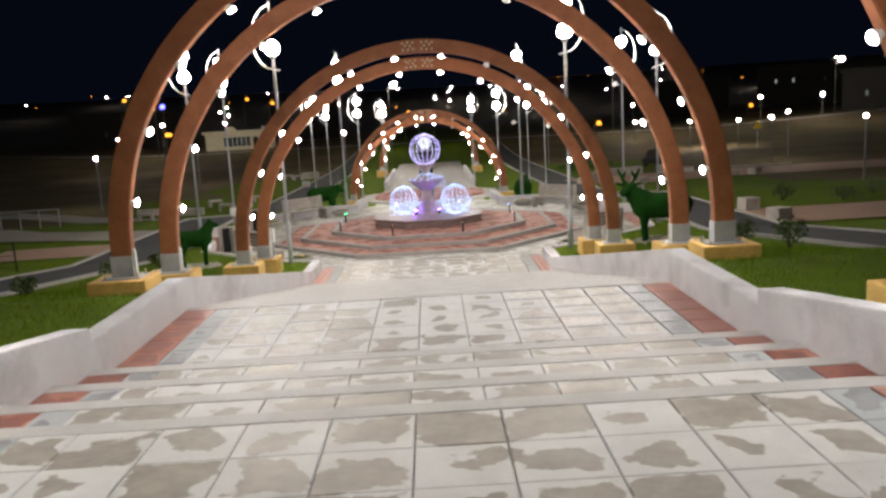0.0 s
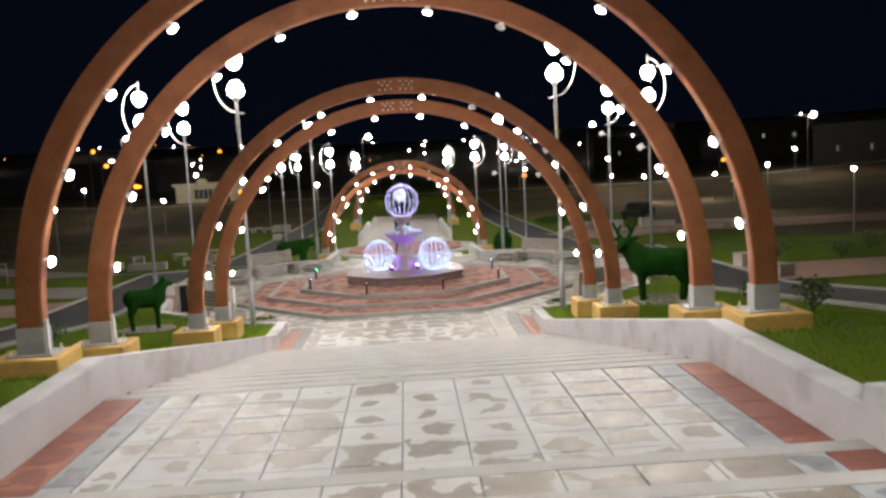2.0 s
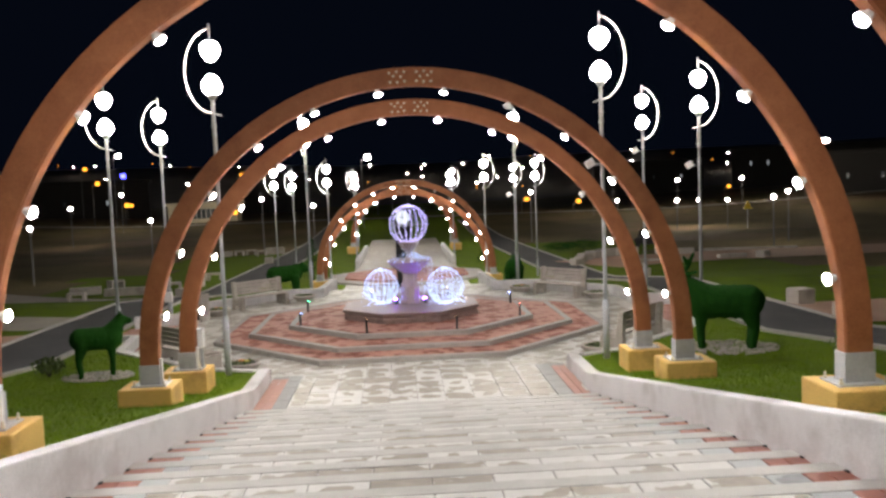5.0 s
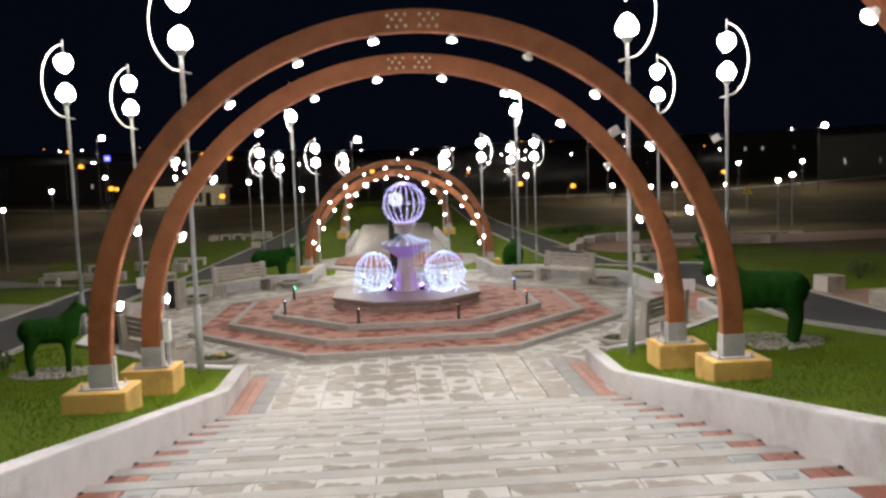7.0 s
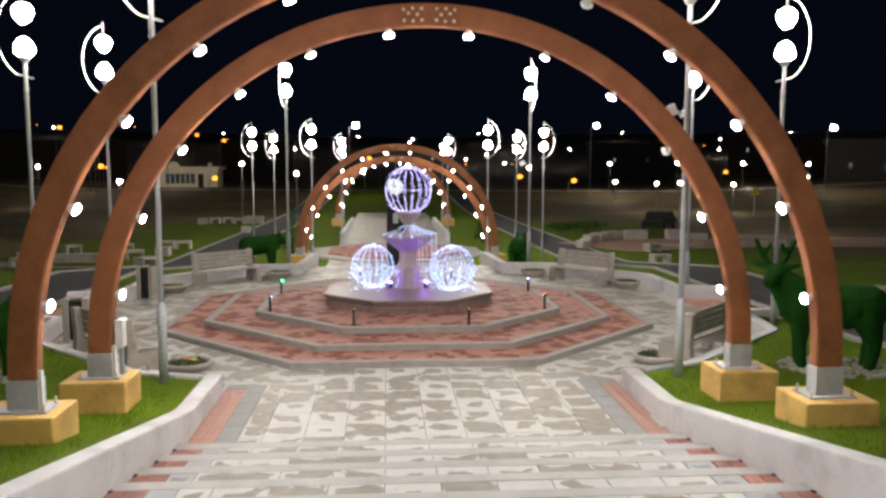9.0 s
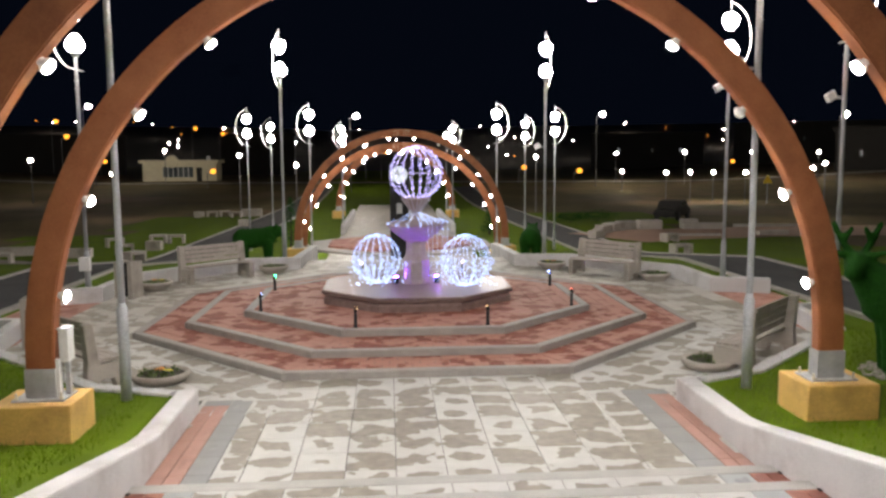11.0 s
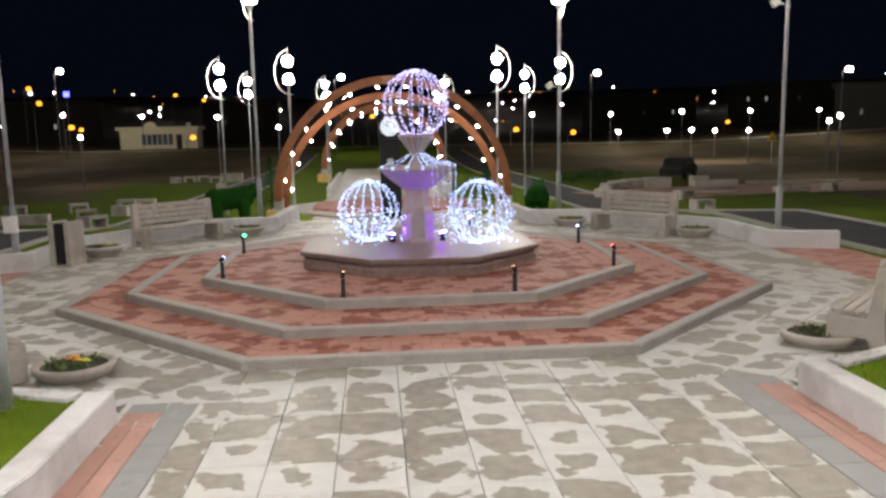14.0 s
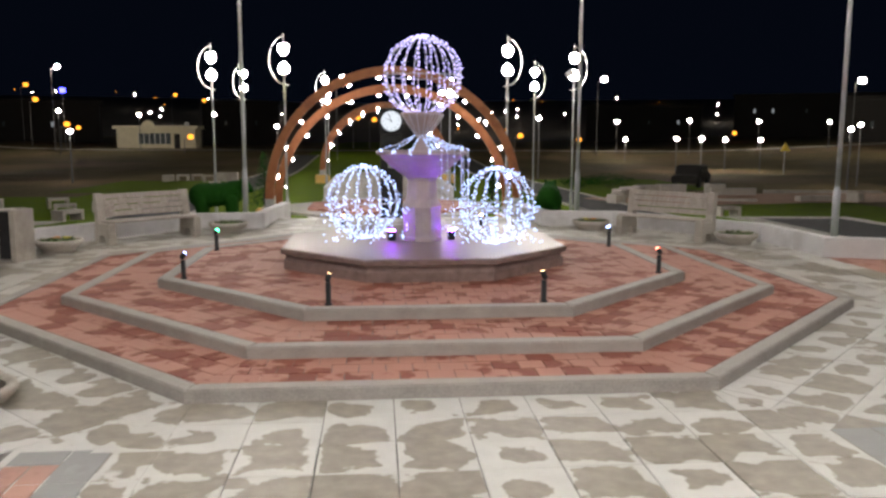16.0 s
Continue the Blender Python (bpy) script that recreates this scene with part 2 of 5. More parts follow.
def lathe(bm, profile, seg=20, cx=0.0, cy=0.0, turn=0.0):
    """Turns (radius, height) pairs round the z axis."""
    rings = []
    for r, z in profile:
        rings.append([bm.verts.new((cx + r * math.cos(turn + 2 * math.pi * i / seg), cy + r * math.sin(turn + 2 * math.pi * i / seg), z)) for i in range(seg)])
    for a, b in zip(rings, rings[1:]):
        for i in range(seg):
            j = (i + 1) % seg
            bm.faces.new((a[i], a[j], b[j], b[i]))
    if profile[0][0] > 1e-4:
        bm.faces.new(rings[0][::-1])
    if profile[-1][0] > 1e-4:
        bm.faces.new(rings[-1])
    return bm


def tube(bm, pts, r, seg=8, r2=None):
    pts = [Vector(p) for p in pts]
    rings = []
    for i, p in enumerate(pts):
        d = (pts[min(i + 1, len(pts) - 1)] - pts[max(i - 1, 0)]).normalized()
        side = d.cross(Vector((0.31, 0.2, 0.93)) if abs(d.z) < 0.9 else Vector((1, 0, 0))).normalized()
        up = side.cross(d)
        rr = r if r2 is None else r + (r2 - r) * i / (len(pts) - 1)
        rings.append([bm.verts.new(p + (side * math.cos(2 * math.pi * k / seg) + up * math.sin(2 * math.pi * k / seg)) * rr) for k in range(seg)])
    for a, b in zip(rings, rings[1:]):
        for k in range(seg):
            j = (k + 1) % seg
            bm.faces.new((a[k], a[j], b[j], b[k]))
    bm.faces.new(rings[0][::-1])
    bm.faces.new(rings[-1])
    return bm


def ball(bm, c, r, seg=12, rings=8):
    m = Matrix.Translation(c) @ Matrix.Diagonal((*((r, r, r) if isinstance(r, (int, float)) else r), 1))
    bmesh.ops.create_uvsphere(bm, u_segments=seg, v_segments=rings, radius=1, matrix=m)
    return bm


def prism(bm, outline, z0, z1):
    """An upright solid over a flat outline (anticlockwise)."""
    lo = [bm.verts.new((x, y, z0)) for x, y in outline]
    hi = [bm.verts.new((x, y, z1)) for x, y in outline]
    bm.faces.new(lo[::-1])
    bm.faces.new(hi)
    for i in range(len(lo)):
        j = (i + 1) % len(lo)
        bm.faces.new((lo[i], lo[j], hi[j], hi[i]))
    return bm


def bits(name, centres, r, mat, parent, label=""):
    """Many small octahedra in one mesh: lamps too small to count."""
    corners = ((1, 0, 0), (-1, 0, 0), (0, 1, 0), (0, -1, 0), (0, 0, 1), (0, 0, -1))
    faces = ((0, 2, 4), (2, 1, 4), (1, 3, 4), (3, 0, 4), (2, 0, 5), (1, 2, 5), (3, 1, 5), (0, 3, 5))
    vs, fs = [], []
    for c in centres:
        k = len(vs)
        vs += [(c[0] + a * r, c[1] + b * r, c[2] + d * r) for a, b, d in corners]
        fs += [(a + k, b + k, d + k) for a, b, d in faces]
    me = bpy.data.meshes.new(name)
    me.from_pydata(vs, [], fs)
    me.materials.append(mat)
    ob = new(name, me)
    ob.parent = parent
    return tagged(ob, label, kind="stuff")


def lerp_table(table, v):
    for (a, za), (b, zb) in zip(table, table[1:]):
        if v <= b:
            return za + (zb - za) * max(0.0, (v - a)) / (b - a)
    return table[-1][1]


# ---- the lie of the land ----
RISER = 0.1314
Z_LAND = 14 * RISER
Z_TOP = 18 * RISER
CX = 0.1
UP_Y = (-24.80, -23.96, -23.11, -22.24)
LOW_Y0, LOW_Y1, LOW_N = -19.12, -9.59, 14
LOW_TREAD = (LOW_Y1 - LOW_Y0) / (LOW_N - 1)
Z_FAR = -1.1
NOSE = 0.19
WALL_X = ((-60, 3.30), (-19.1, 3.30), (-9.0, 3.23), (12, 3.2))
LAWN = ((-60, 2.78), (-25.9, 2.78), (-22.25, 2.16), (-19.1, 2.04), (-8.7, 0.28), (7.0, 0.25), (18.0, -1.1), (60, -1.25), (400, -1.15))
ROAD = ((-60, 3.0), (-24, 1.9), (-4, 0.02), (8, 0.0), (18, -1.0), (60, -1.2), (400, -1.2))
PLAZA = ((3.24, -6.85), (4.55, -6.45), (7.25, -3.85), (7.6, -1.6), (8.7, -1.4), (8.7, 1.4), (7.35, 1.85), (7.3, 4.1), (5.0, 7.0), (3.38, 7.15))
PLAZA = tuple((x + (CX if y < -6.5 else 0), y) for x, y in PLAZA) + tuple((-x + (CX if y < -6.5 else 0), y) for x, y in PLAZA[::-1])


def smooth(a, b, v):
    u = min(1.0, max(0.0, (v - a) / (b - a)))
    return u * u * (3 - 2 * u)


def inside(poly, x, y):
    hit = False
    for (x0, y0), (x1, y1) in zip(poly, poly[1:] + poly[:1]):
        if (y0 > y) != (y1 > y) and x < x0 + (y - y0) / (y1 - y0) * (x1 - x0):
            hit = not hit
    return hit


def land(x, y):
    a = abs(x)
    low, road = lerp_table(LAWN, y), lerp_table(ROAD, y)
    z = low + (road - low) * smooth(7.2, 9.2, a)
    z += 1.3 * smooth(58, 110, y) + 2.0 * smooth(35, 90, a) * smooth(-40, 60, y)
    d = math.hypot(x, y)
    return z + 26 * smooth(240, 620, d) + (0.03 * noise.noise((x * 0.35, y * 0.35, 0)) if a > 12 else 0)


def ground_at(x, y):
    """The land with the hollows for the stairs, plaza and far walk."""
    a = abs(x)
    if y < -6.9 and abs(x - CX) < lerp_table(WALL_X, y) + 0.16:
        return min(land(x, y), -0.2 + (Z_LAND - 0.45 if y < -19.2 else 0.16 * max(0, -9.8 - y)) + (0.2 if y < -24 else 0))
    if y >= -7.1 and any(inside(PLAZA, x + dx, y + dy) for dx, dy in ((0, 0), (0.13, 0), (-0.13, 0), (0, 0.13), (0, -0.13), (0.1, 0.1), (-0.1, 0.1), (0.1, -0.1), (-0.1, -0.1))):
        return -0.25
    if 6.9 <= y < 62 and a < 3.4:
        return -0.25 if y < 8 else Z_FAR - 0.25
    return land(x, y)


def axis_steps(lo, mid_lo, mid_hi, hi, fine, growth=1.25):
    out, s, v = [], fine, mid_hi
    n = round((mid_hi - mid_lo) / fine)
    out = [mid_lo + (mid_hi - mid_lo) * i / n for i in range(n + 1)]
    while v < hi:
        s *= growth
        v += s
        out.append(v)
    s, v = fine, mid_lo
    while v > lo:
        s *= growth
        v -= s
        out.insert(0, v)
    return out


def sheet(name, xs, ys, zf, mat_pick, mats):
    vs = [(x, y, zf(x, y)) for y in ys for x in xs]
    w = len(xs)
    fs = [(j * w + i, j * w + i + 1, (j + 1) * w + i + 1, (j + 1) * w + i) for j in range(len(ys) - 1) for i in range(w - 1)]
    me = bpy.data.meshes.new(name)
    me.from_pydata(vs, [], fs)
    for m in mats:
        me.materials.append(m)
    me.polygons.foreach_set("material_index", [mat_pick(vs[f[0]]) for f in fs])
    me.polygons.foreach_set("use_smooth", [True] * len(fs))
    return new(name, me)


def cover(p):
    x, y, _ = p
    d = math.hypot(x, y)
    if d > 230:
        return 2
    return 0 if abs(x) < 9.3 or (abs(x) < (24 if y < 30 else 17) + 3 * math.sin(y * 0.2) and y < 45) else 1


tagged(sheet("ground", axis_steps(-2500, -10, 10, 2500, 0.125, 1.16), axis_steps(-900, -26, 12, 2500, 0.125, 1.16), ground_at, cover, (M_GRASS, M_FIELD, M_HILL)),
       "sloping green lawn running out into dark rough fields", "ground", kind="structure")


def strip(name, centre, half, mat, label, lift=0.035, category="road"):
    """A paved strip that follows the land along a centre line."""
    bm = bmesh.new()
    rows = []
    fine = []
    for (x0, y0), (x1, y1) in zip(centre, centre[1:]):
        n = max(1, int(math.hypot(x1 - x0, y1 - y0) / 0.8))
        fine += [(x0 + (x1 - x0) * i / n, y0 + (y1 - y0) * i / n) for i in range(n)]
    fine.append(centre[-1])
    for i, (x, y) in enumerate(fine):
        (xa, ya), (xb, yb) = fine[max(0, i - 1)], fine[min(len(fine) - 1, i + 1)]
        d = math.hypot(xb - xa, yb - ya)
        nx, ny = (yb - ya) / d, -(xb - xa) / d
        rows.append([bm.verts.new((x + nx * half * k, y + ny * half * k, land(x + nx * half * k, y + ny * half * k) + lift)) for k in (-1, -0.5, 0, 0.5, 1)])
    for a, b in zip(rows, rows[1:]):
        for i in range(4):
            bm.faces.new((a[i], a[i + 1], b[i + 1], b[i]))
    return tagged(part(name, bm, mat, smooth=True), label, category, kind="structure"), fine


def kerb_line(pts, label, w=0.07, lift=0.09):
    bm = bmesh.new()
    prev = None
    for i, (x, y) in enumerate(pts):
        (xa, ya), (xb, yb) = pts[max(0, i - 1)], pts[min(len(pts) - 1, i + 1)]
        d = math.hypot(xb - xa, yb - ya)
        nx, ny = (yb - ya) / d * w, -(xb - xa) / d * w
        z = land(x, y)
        ring = [bm.verts.new(c) for c in ((x - nx, y - ny, z - 0.1), (x - nx, y - ny, z + lift), (x + nx, y + ny, z + lift), (x + nx, y + ny, z - 0.1))]
        if prev:
            for k in range(3):
                bm.faces.new((prev[k], prev[k + 1], ring[k + 1], ring[k]))
        prev = ring
    return tagged(part("kerb", bm, M_KERB), label, "kerb", kind="structure")


for s in (1, -1):
    line = [(s * 11.6, -40), (s * 11.2, -22), (s * 10.9, -12), (s * 10.4, -4), (s * 10.2, 8), (s * 9.6, 20), (s * 9.2, 45), (s * 9.2, 90)]
    _, fine = strip("road", line, 1.25, M_ASPHALT, "dark asphalt path with pale kerbs across the lawn")
    for off in (-1.3, 1.3):
        kerb_line([(x + off, y) for x, y in fine], "thin pale concrete kerb along the asphalt path")
strip("path", [(11.75, -1.6), (13.2, -1.6), (16.4, -1.7), (24, -1.0), (40, 2)], 1.9, M_PATH, "reddish paved path branching off the asphalt", 0.04, "path")
strip("path", [(11.2, 25.6), (15, 27.4), (20, 28.0), (30, 28.2), (48, 27.5)], 3.3, M_PATH, "broad reddish paved path across the far lawn", 0.04, "path")
strip("path", [(-11.75, -0.5), (-13.5, -0.5), (-16.0, -0.8)], 1.4, M_PATH, "short reddish paved path beside the asphalt", 0.04, "path")
strip("path", [(-11.6, 3.0), (-18, 5.0), (-27, 12), (-40, 17), (-70, 22)], 1.3, M_GRAVEL_PATH, "pale gravel path winding over the lawn", 0.04, "path")
strip("path", [(-11.6, 14), (-20, 19), (-34, 30), (-60, 40)], 1.2, M_GRAVEL_PATH, "pale gravel path winding over the far lawn", 0.04, "path")
strip("road", [(-260, 105), (-80, 100), (0, 98), (80, 90), (160, 66), (300, 30)], 1.3, M_GRAVEL_PATH, "pale main road on a low bank beyond the park", 0.25)

# ---- stairs, landing and plaza ----
PIECES = []


def unit_mesh(name, w, d, h, mat):
    bm = box(bmesh.new(), -w / 2, w / 2, -d / 2, d / 2, 0, h)
    top = [e for e in bm.edges if all(v.co.z > h / 2 for v in e.verts)]
    bmesh.ops.bevel(bm, geom=top, offset=0.006, segments=1, affect="EDGES")
    return mesh_of(name, bm, mat)


UNITS = {}


def piece(name, w, d, mat, x, y, z, parent, h=0.045):
    key = (name, round(w, 2), round(d, 2), mat.name)
    if key not in UNITS:
        UNITS[key] = unit_mesh(name, w, d, h, mat)
    PIECES.append((name, UNITS[key], (x, y, z - h), parent))


GAP = 0.009


SLAB = 0.545


def pave_band(parent, y0, y1, z, half):
    """One stretch of walk: pale slabs between grey and red side strips."""
    shift = 0.06 if z > Z_LAND + 3.5 * RISER else 0.0
    joints = [-2.5] + [SLAB * n + shift for n in range(-4, 5)] + [2.69]
    d = y1 - y0
    rows = max(1, round(d / 0.53))
    rd = d / rows
    for j in range(rows):
        yc = y0 + rd * (j + 0.5)
        for a, b in zip(joints, joints[1:]):
            piece("slab", b - a - GAP, rd - GAP * (0.3 if z == Z_LAND else 0.6), M_TILE_DRY if z == Z_LAND else M_TILE, (a + b) / 2, yc, z, parent)
        for s, g0, g1 in ((-1, 2.5, 2.78), (1, 2.69, 3.01)):
            grey = M_GREY_DRY if z == 0 else M_GREY_TILE
            piece("grey_slab", g1 - g0 - GAP, rd - GAP, grey, s * (g0 + g1) / 2, yc, z, parent)
            edge = half + s * CX
            cap = 0.24 if z == 0 and j == rows - 1 else 0.0
            if cap:
                piece("grey_slab", edge - g1 - GAP, cap - GAP, grey, s * (g1 + edge) / 2, yc + (rd - cap) / 2, z, parent)
            n = 2 if z < Z_LAND else 1
            rw = (edge - g1) / n
            for i in range(n):
                piece("red_slab", rw - GAP, rd - cap - GAP, M_RED_DRY if z == 0 else M_RED_TILE, s * (g1 + rw * (i + 0.5)), yc - cap / 2, z, parent)


def structure(name, bm, mat, label, category):
    return tagged(part(name, bm, mat), label, category, kind="structure")


upper = structure("floor_upper_terrace", B(CX - 3.3, CX + 3.3, -34, UP_Y[0], Z_TOP - 0.5, Z_TOP - 0.012), M_BED, "upper terrace of large pale damp slabs", "floor")
pave_band(upper, -34.0, UP_Y[0] - NOSE - 0.002, Z_TOP, 3.3)

steps_up = structure("stairs_upper", box(bmesh.new(), CX - 3.3, CX + 3.3, UP_Y[0], UP_Y[3], Z_LAND - 0.4, Z_LAND - 0.03), M_BED, "short flight of wide stone steps with pale granite nosings", "stairs")
for i, y in enumerate(UP_Y):
    z = Z_TOP - RISER * i
    ob = part("nosing", B(CX - 3.3, CX + 3.3, y - NOSE, y, z - RISER - 0.02, z + 0.003, bevel=0.008), M_NOSING, steps_up)
    if i:
        part("tread_bed", B(CX - 3.3, CX + 3.3, UP_Y[i - 1] + 0.002, y - NOSE, z - 0.4, z - 0.012), M_BED, steps_up)
        pave_band(steps_up, UP_Y[i - 1] + 0.004, y - NOSE - 0.002, z, 3.3)

landing = structure("floor_landing", B(CX - 3.3, CX + 3.3, UP_Y[3], LOW_Y0 - NOSE, Z_LAND - 0.4, Z_LAND - 0.012), M_BED, "level landing of pale damp slabs between two flights", "floor")
pave_band(landing, UP_Y[3] + 0.004, LOW_Y0 - NOSE - 0.002, Z_LAND, 3.3)

steps_low = structure("stairs_lower", B(CX - 3.2, CX + 3.2, LOW_Y0, LOW_Y1, -0.4, -0.05), M_BED, "long flight of shallow stone steps with pale granite nosings", "stairs")
for i in range(LOW_N):
    y = LOW_Y0 + LOW_TREAD * i
    z = Z_LAND - RISER * i
    half = lerp_table(WALL_X, y) + 0.02
    part("nosing", B(CX - half, CX + half, y - NOSE, y, z - RISER - 0.02, z + 0.003, bevel=0.008), M_NOSING, steps_low)
    if i:
        part("tread_bed", B(CX - half, CX + half, y - LOW_TREAD + 0.002, y - NOSE, z - 0.4, z - 0.012), M_BED, steps_low)
        for e in (-1, 1):
            part("drain_slot", B(CX + e * half - 0.045 * (e > 0) + 0.01 * (e < 0), CX + e * half + 0.01 * (e < 0) + 0.045 * (e < 0) - 0.01 * (e > 0), y - NOSE - 0.06, y - NOSE - 0.01, z - 0.02, z + 0.012), M_BLACK, steps_low, "dark drain slot")
        pave_band(steps_low, y - LOW_TREAD + 0.004, y - NOSE - 0.002, z, half)

plaza = structure("floor_plaza", prism(bmesh.new(), [(x, y) for x, y in PLAZA], -0.3, -0.014), M_BED, "octagonal plaza paved with damp beige slabs", "floor")
structure("floor_approach", B(CX - 3.3, CX + 3.3, LOW_Y1, -6.8, -0.3, -0.014), M_BED, "paved foot of the stairs leading to the plaza", "floor")
approach = bpy.data.objects["floor_approach"]
pave_band(approach, LOW_Y1 + 0.004, -6.35, 0.0, 3.24)
for x0, x1 in ((-3.2, -2.0), (2.2, 3.4)):
    part("corner_slab", B(x0, x1, -7.0, -5.9, -0.05, -0.005), M_TILE, approach)
K8 = math.tan(math.radians(22.5))
W1, W2, W3, WP = 5.42, 4.53, 3.485, 1.95


def clip(poly, nx, ny, c):
    """The part of a flat outline where nx*x + ny*y <= c."""
    out = []
    for (x0, y0), (x1, y1) in zip(poly, poly[1:] + poly[:1]):
        d0, d1 = nx * x0 + ny * y0 - c, nx * x1 + ny * y1 - c
        if d0 <= 0:
            out.append((x0, y0))
        if d0 * d1 < 0:
            f = d0 / (d0 - d1)
            out.append((x0 + f * (x1 - x0), y0 + f * (y1 - y0)))
    return out


SINGLE = []


def ring_tiles(name, w_in, w_out, du, dv, z, mat, parent, label, sides=range(8), stagger=False, limit=None, h=0.04, single=(), one=("slab", None)):
    """Slabs laid along each side of an octagonal ring, cut to it."""
    bm = bmesh.new()
    for k in sides:
        ang = k * math.pi / 4
        ux, uy, vx, vy = math.cos(ang), math.sin(ang), math.sin(ang), -math.cos(ang)
        rows = max(1, round((w_out - w_in) / dv))
        rv = (w_out - w_in) / rows
        for j in range(rows):
            v0, v1 = w_in + rv * j + GAP / 2, w_in + rv * (j + 1) - GAP / 2
            n = int(v1 * K8 / du) + 2
            for i in range(-n, n):
                u0 = (i + (0.5 if stagger and j % 2 else 0)) * du + GAP / 2
                u1 = u0 + du - GAP
                p = [(u0, v0), (u1, v0), (u1, v1), (u0, v1)]
                p = clip(p, 1, -K8, -GAP / 2)
                if len(p) > 2:
                    p = clip(p, -1, -K8, -GAP / 2)
                if len(p) < 3:
                    continue
                q = [(ux * u + vx * v, uy * u + vy * v) for u, v in p]
                if limit and not limit(q):
                    continue
                dz = random.uniform(-0.002, 0.002)
                if k in single:
                    cu, cv = sum(c[0] for c in p) / len(p), sum(c[1] for c in p) / len(p)
                    sb = prism(bmesh.new(), [(u - cu, -(v - cv)) for u, v in p][::-1], 0, h)
                    bmesh.ops.recalc_face_normals(sb, faces=sb.faces)
                    SINGLE.append((mesh_of(one[0], sb, one[1] or M_TILE), pose(ux * cu + vx * cv, uy * cu + vy * cv, z - h + dz, 0, 0, math.degrees(ang)), parent))
                    continue
                prism(bm, q[::-1], z - h, z + dz)
    bmesh.ops.recalc_face_normals(bm, faces=bm.faces)
    ob = part(name, bm, mat, parent, label)
    return tagged(ob, kind="stuff")


def not_approach(q):
    x, y = sum(p[0] for p in q) / len(q), sum(p[1] for p in q) / len(q)
    return not (y < -6.35 and abs(x - CX) < 3.3) and abs(x) < 7.25 + 0.2


ring_tiles("slabs", W1, 9.4, SLAB, 0.53, 0.0, M_TILE_LOOSE, plaza, "damp beige slabs", limit=not_approach, single=(0, 1, 7))
bm = bmesh.new()
for s in (1, -1):
    for i in range(14):
        for j in range(26):
            x, y = 7.48 + 0.2 * i, -2.6 + 0.2 * j
            box(bm, s * x - 0.097, s * x + 0.097, y - 0.097, y + 0.097, -0.04, 0.0)
tagged(part("red_pavers", bm, M_RED_PALE, plaza, "plain red pavers at the side openings"), kind="stuff")


def octagon(w):
    return [(w * math.cos(math.radians(22.5 + 45 * i)) / math.cos(math.radians(22.5)), w * math.sin(math.radians(22.5 + 45 * i)) / math.cos(math.radians(22.5))) for i in range(8)]


podium = thing("octagonal_podium", "stepped octagonal podium of red pavers edged with granite", "podium", kind="structure")
for w, z0, z1, inner in ((W1, -0.05, 0.11, W2), (W2, 0.0, 0.22, W3), (W3, 0.0, 0.34, WP)):
    part("core", prism(bmesh.new(), octagon(w - 0.15), z0, z1 - 0.014), M_BED, podium)
    a, b = octagon(w), octagon(w - 0.175)
    for i in range(8):
        j = (i + 1) % 8
        bm = bmesh.new()
        prism(bm, [a[i], a[j], b[j], b[i]], z0, z1 + 0.006)
        bmesh.ops.bevel(bm, geom=[e for e in bm.edges if all(v.co.z > z1 - 0.01 for v in e.verts)], offset=0.012, segments=2, affect="EDGES")
        part("kerb_stone", bm, M_KERB, podium)
    ring_tiles("pavers", inner - 0.02, w - 0.178, 0.24, 0.24, z1, M_RED, podium, "red concrete pavers", stagger=True, single=(0,), one=("paver", M_RED_OB))

# ---- retaining and plaza walls ----


def run_wall(name, line, thick, label, tops, base=-0.6):
    """A wall along a line; thickness goes to the right of travel when positive."""
    bm = bmesh.new()
    n = len(line)
    outer = []
    for i in range(n):
        ns = []
        for a, b in ((i - 1, i), (i, i + 1)):
            if 0 <= a and b < n:
                dx, dy = line[b][0] - line[a][0], line[b][1] - line[a][1]
                d = math.hypot(dx, dy)
                ns.append((dy / d, -dx / d))
        nx, ny = sum(p[0] for p in ns) / len(ns), sum(p[1] for p in ns) / len(ns)
        q = nx * nx + ny * ny
        outer.append((line[i][0] + nx / q * thick, line[i][1] + ny / q * thick))
    rings = [[bm.verts.new(c) for c in ((*a, base), (*a, t), (*b, t), (*b, base))] for a, b, t in zip(line, outer, tops)]
    for a, b in zip(rings, rings[1:]):
        for k in range(4):
            j = (k + 1) % 4
            bm.faces.new((a[k], a[j], b[j], b[k]))
    bm.faces.new(rings[0])
    bm.faces.new(rings[-1][::-1])
    bmesh.ops.recalc_face_normals(bm, faces=bm.faces)
    bmesh.ops.bevel(bm, geom=[e for e in bm.edges if min(v.co.z for v in e.verts) > base + 0.3 and e.calc_face_angle(0) > 0.5], offset=0.012, segments=2, affect="EDGES")
    return structure(name, bm, M_PLASTER, label, "wall")


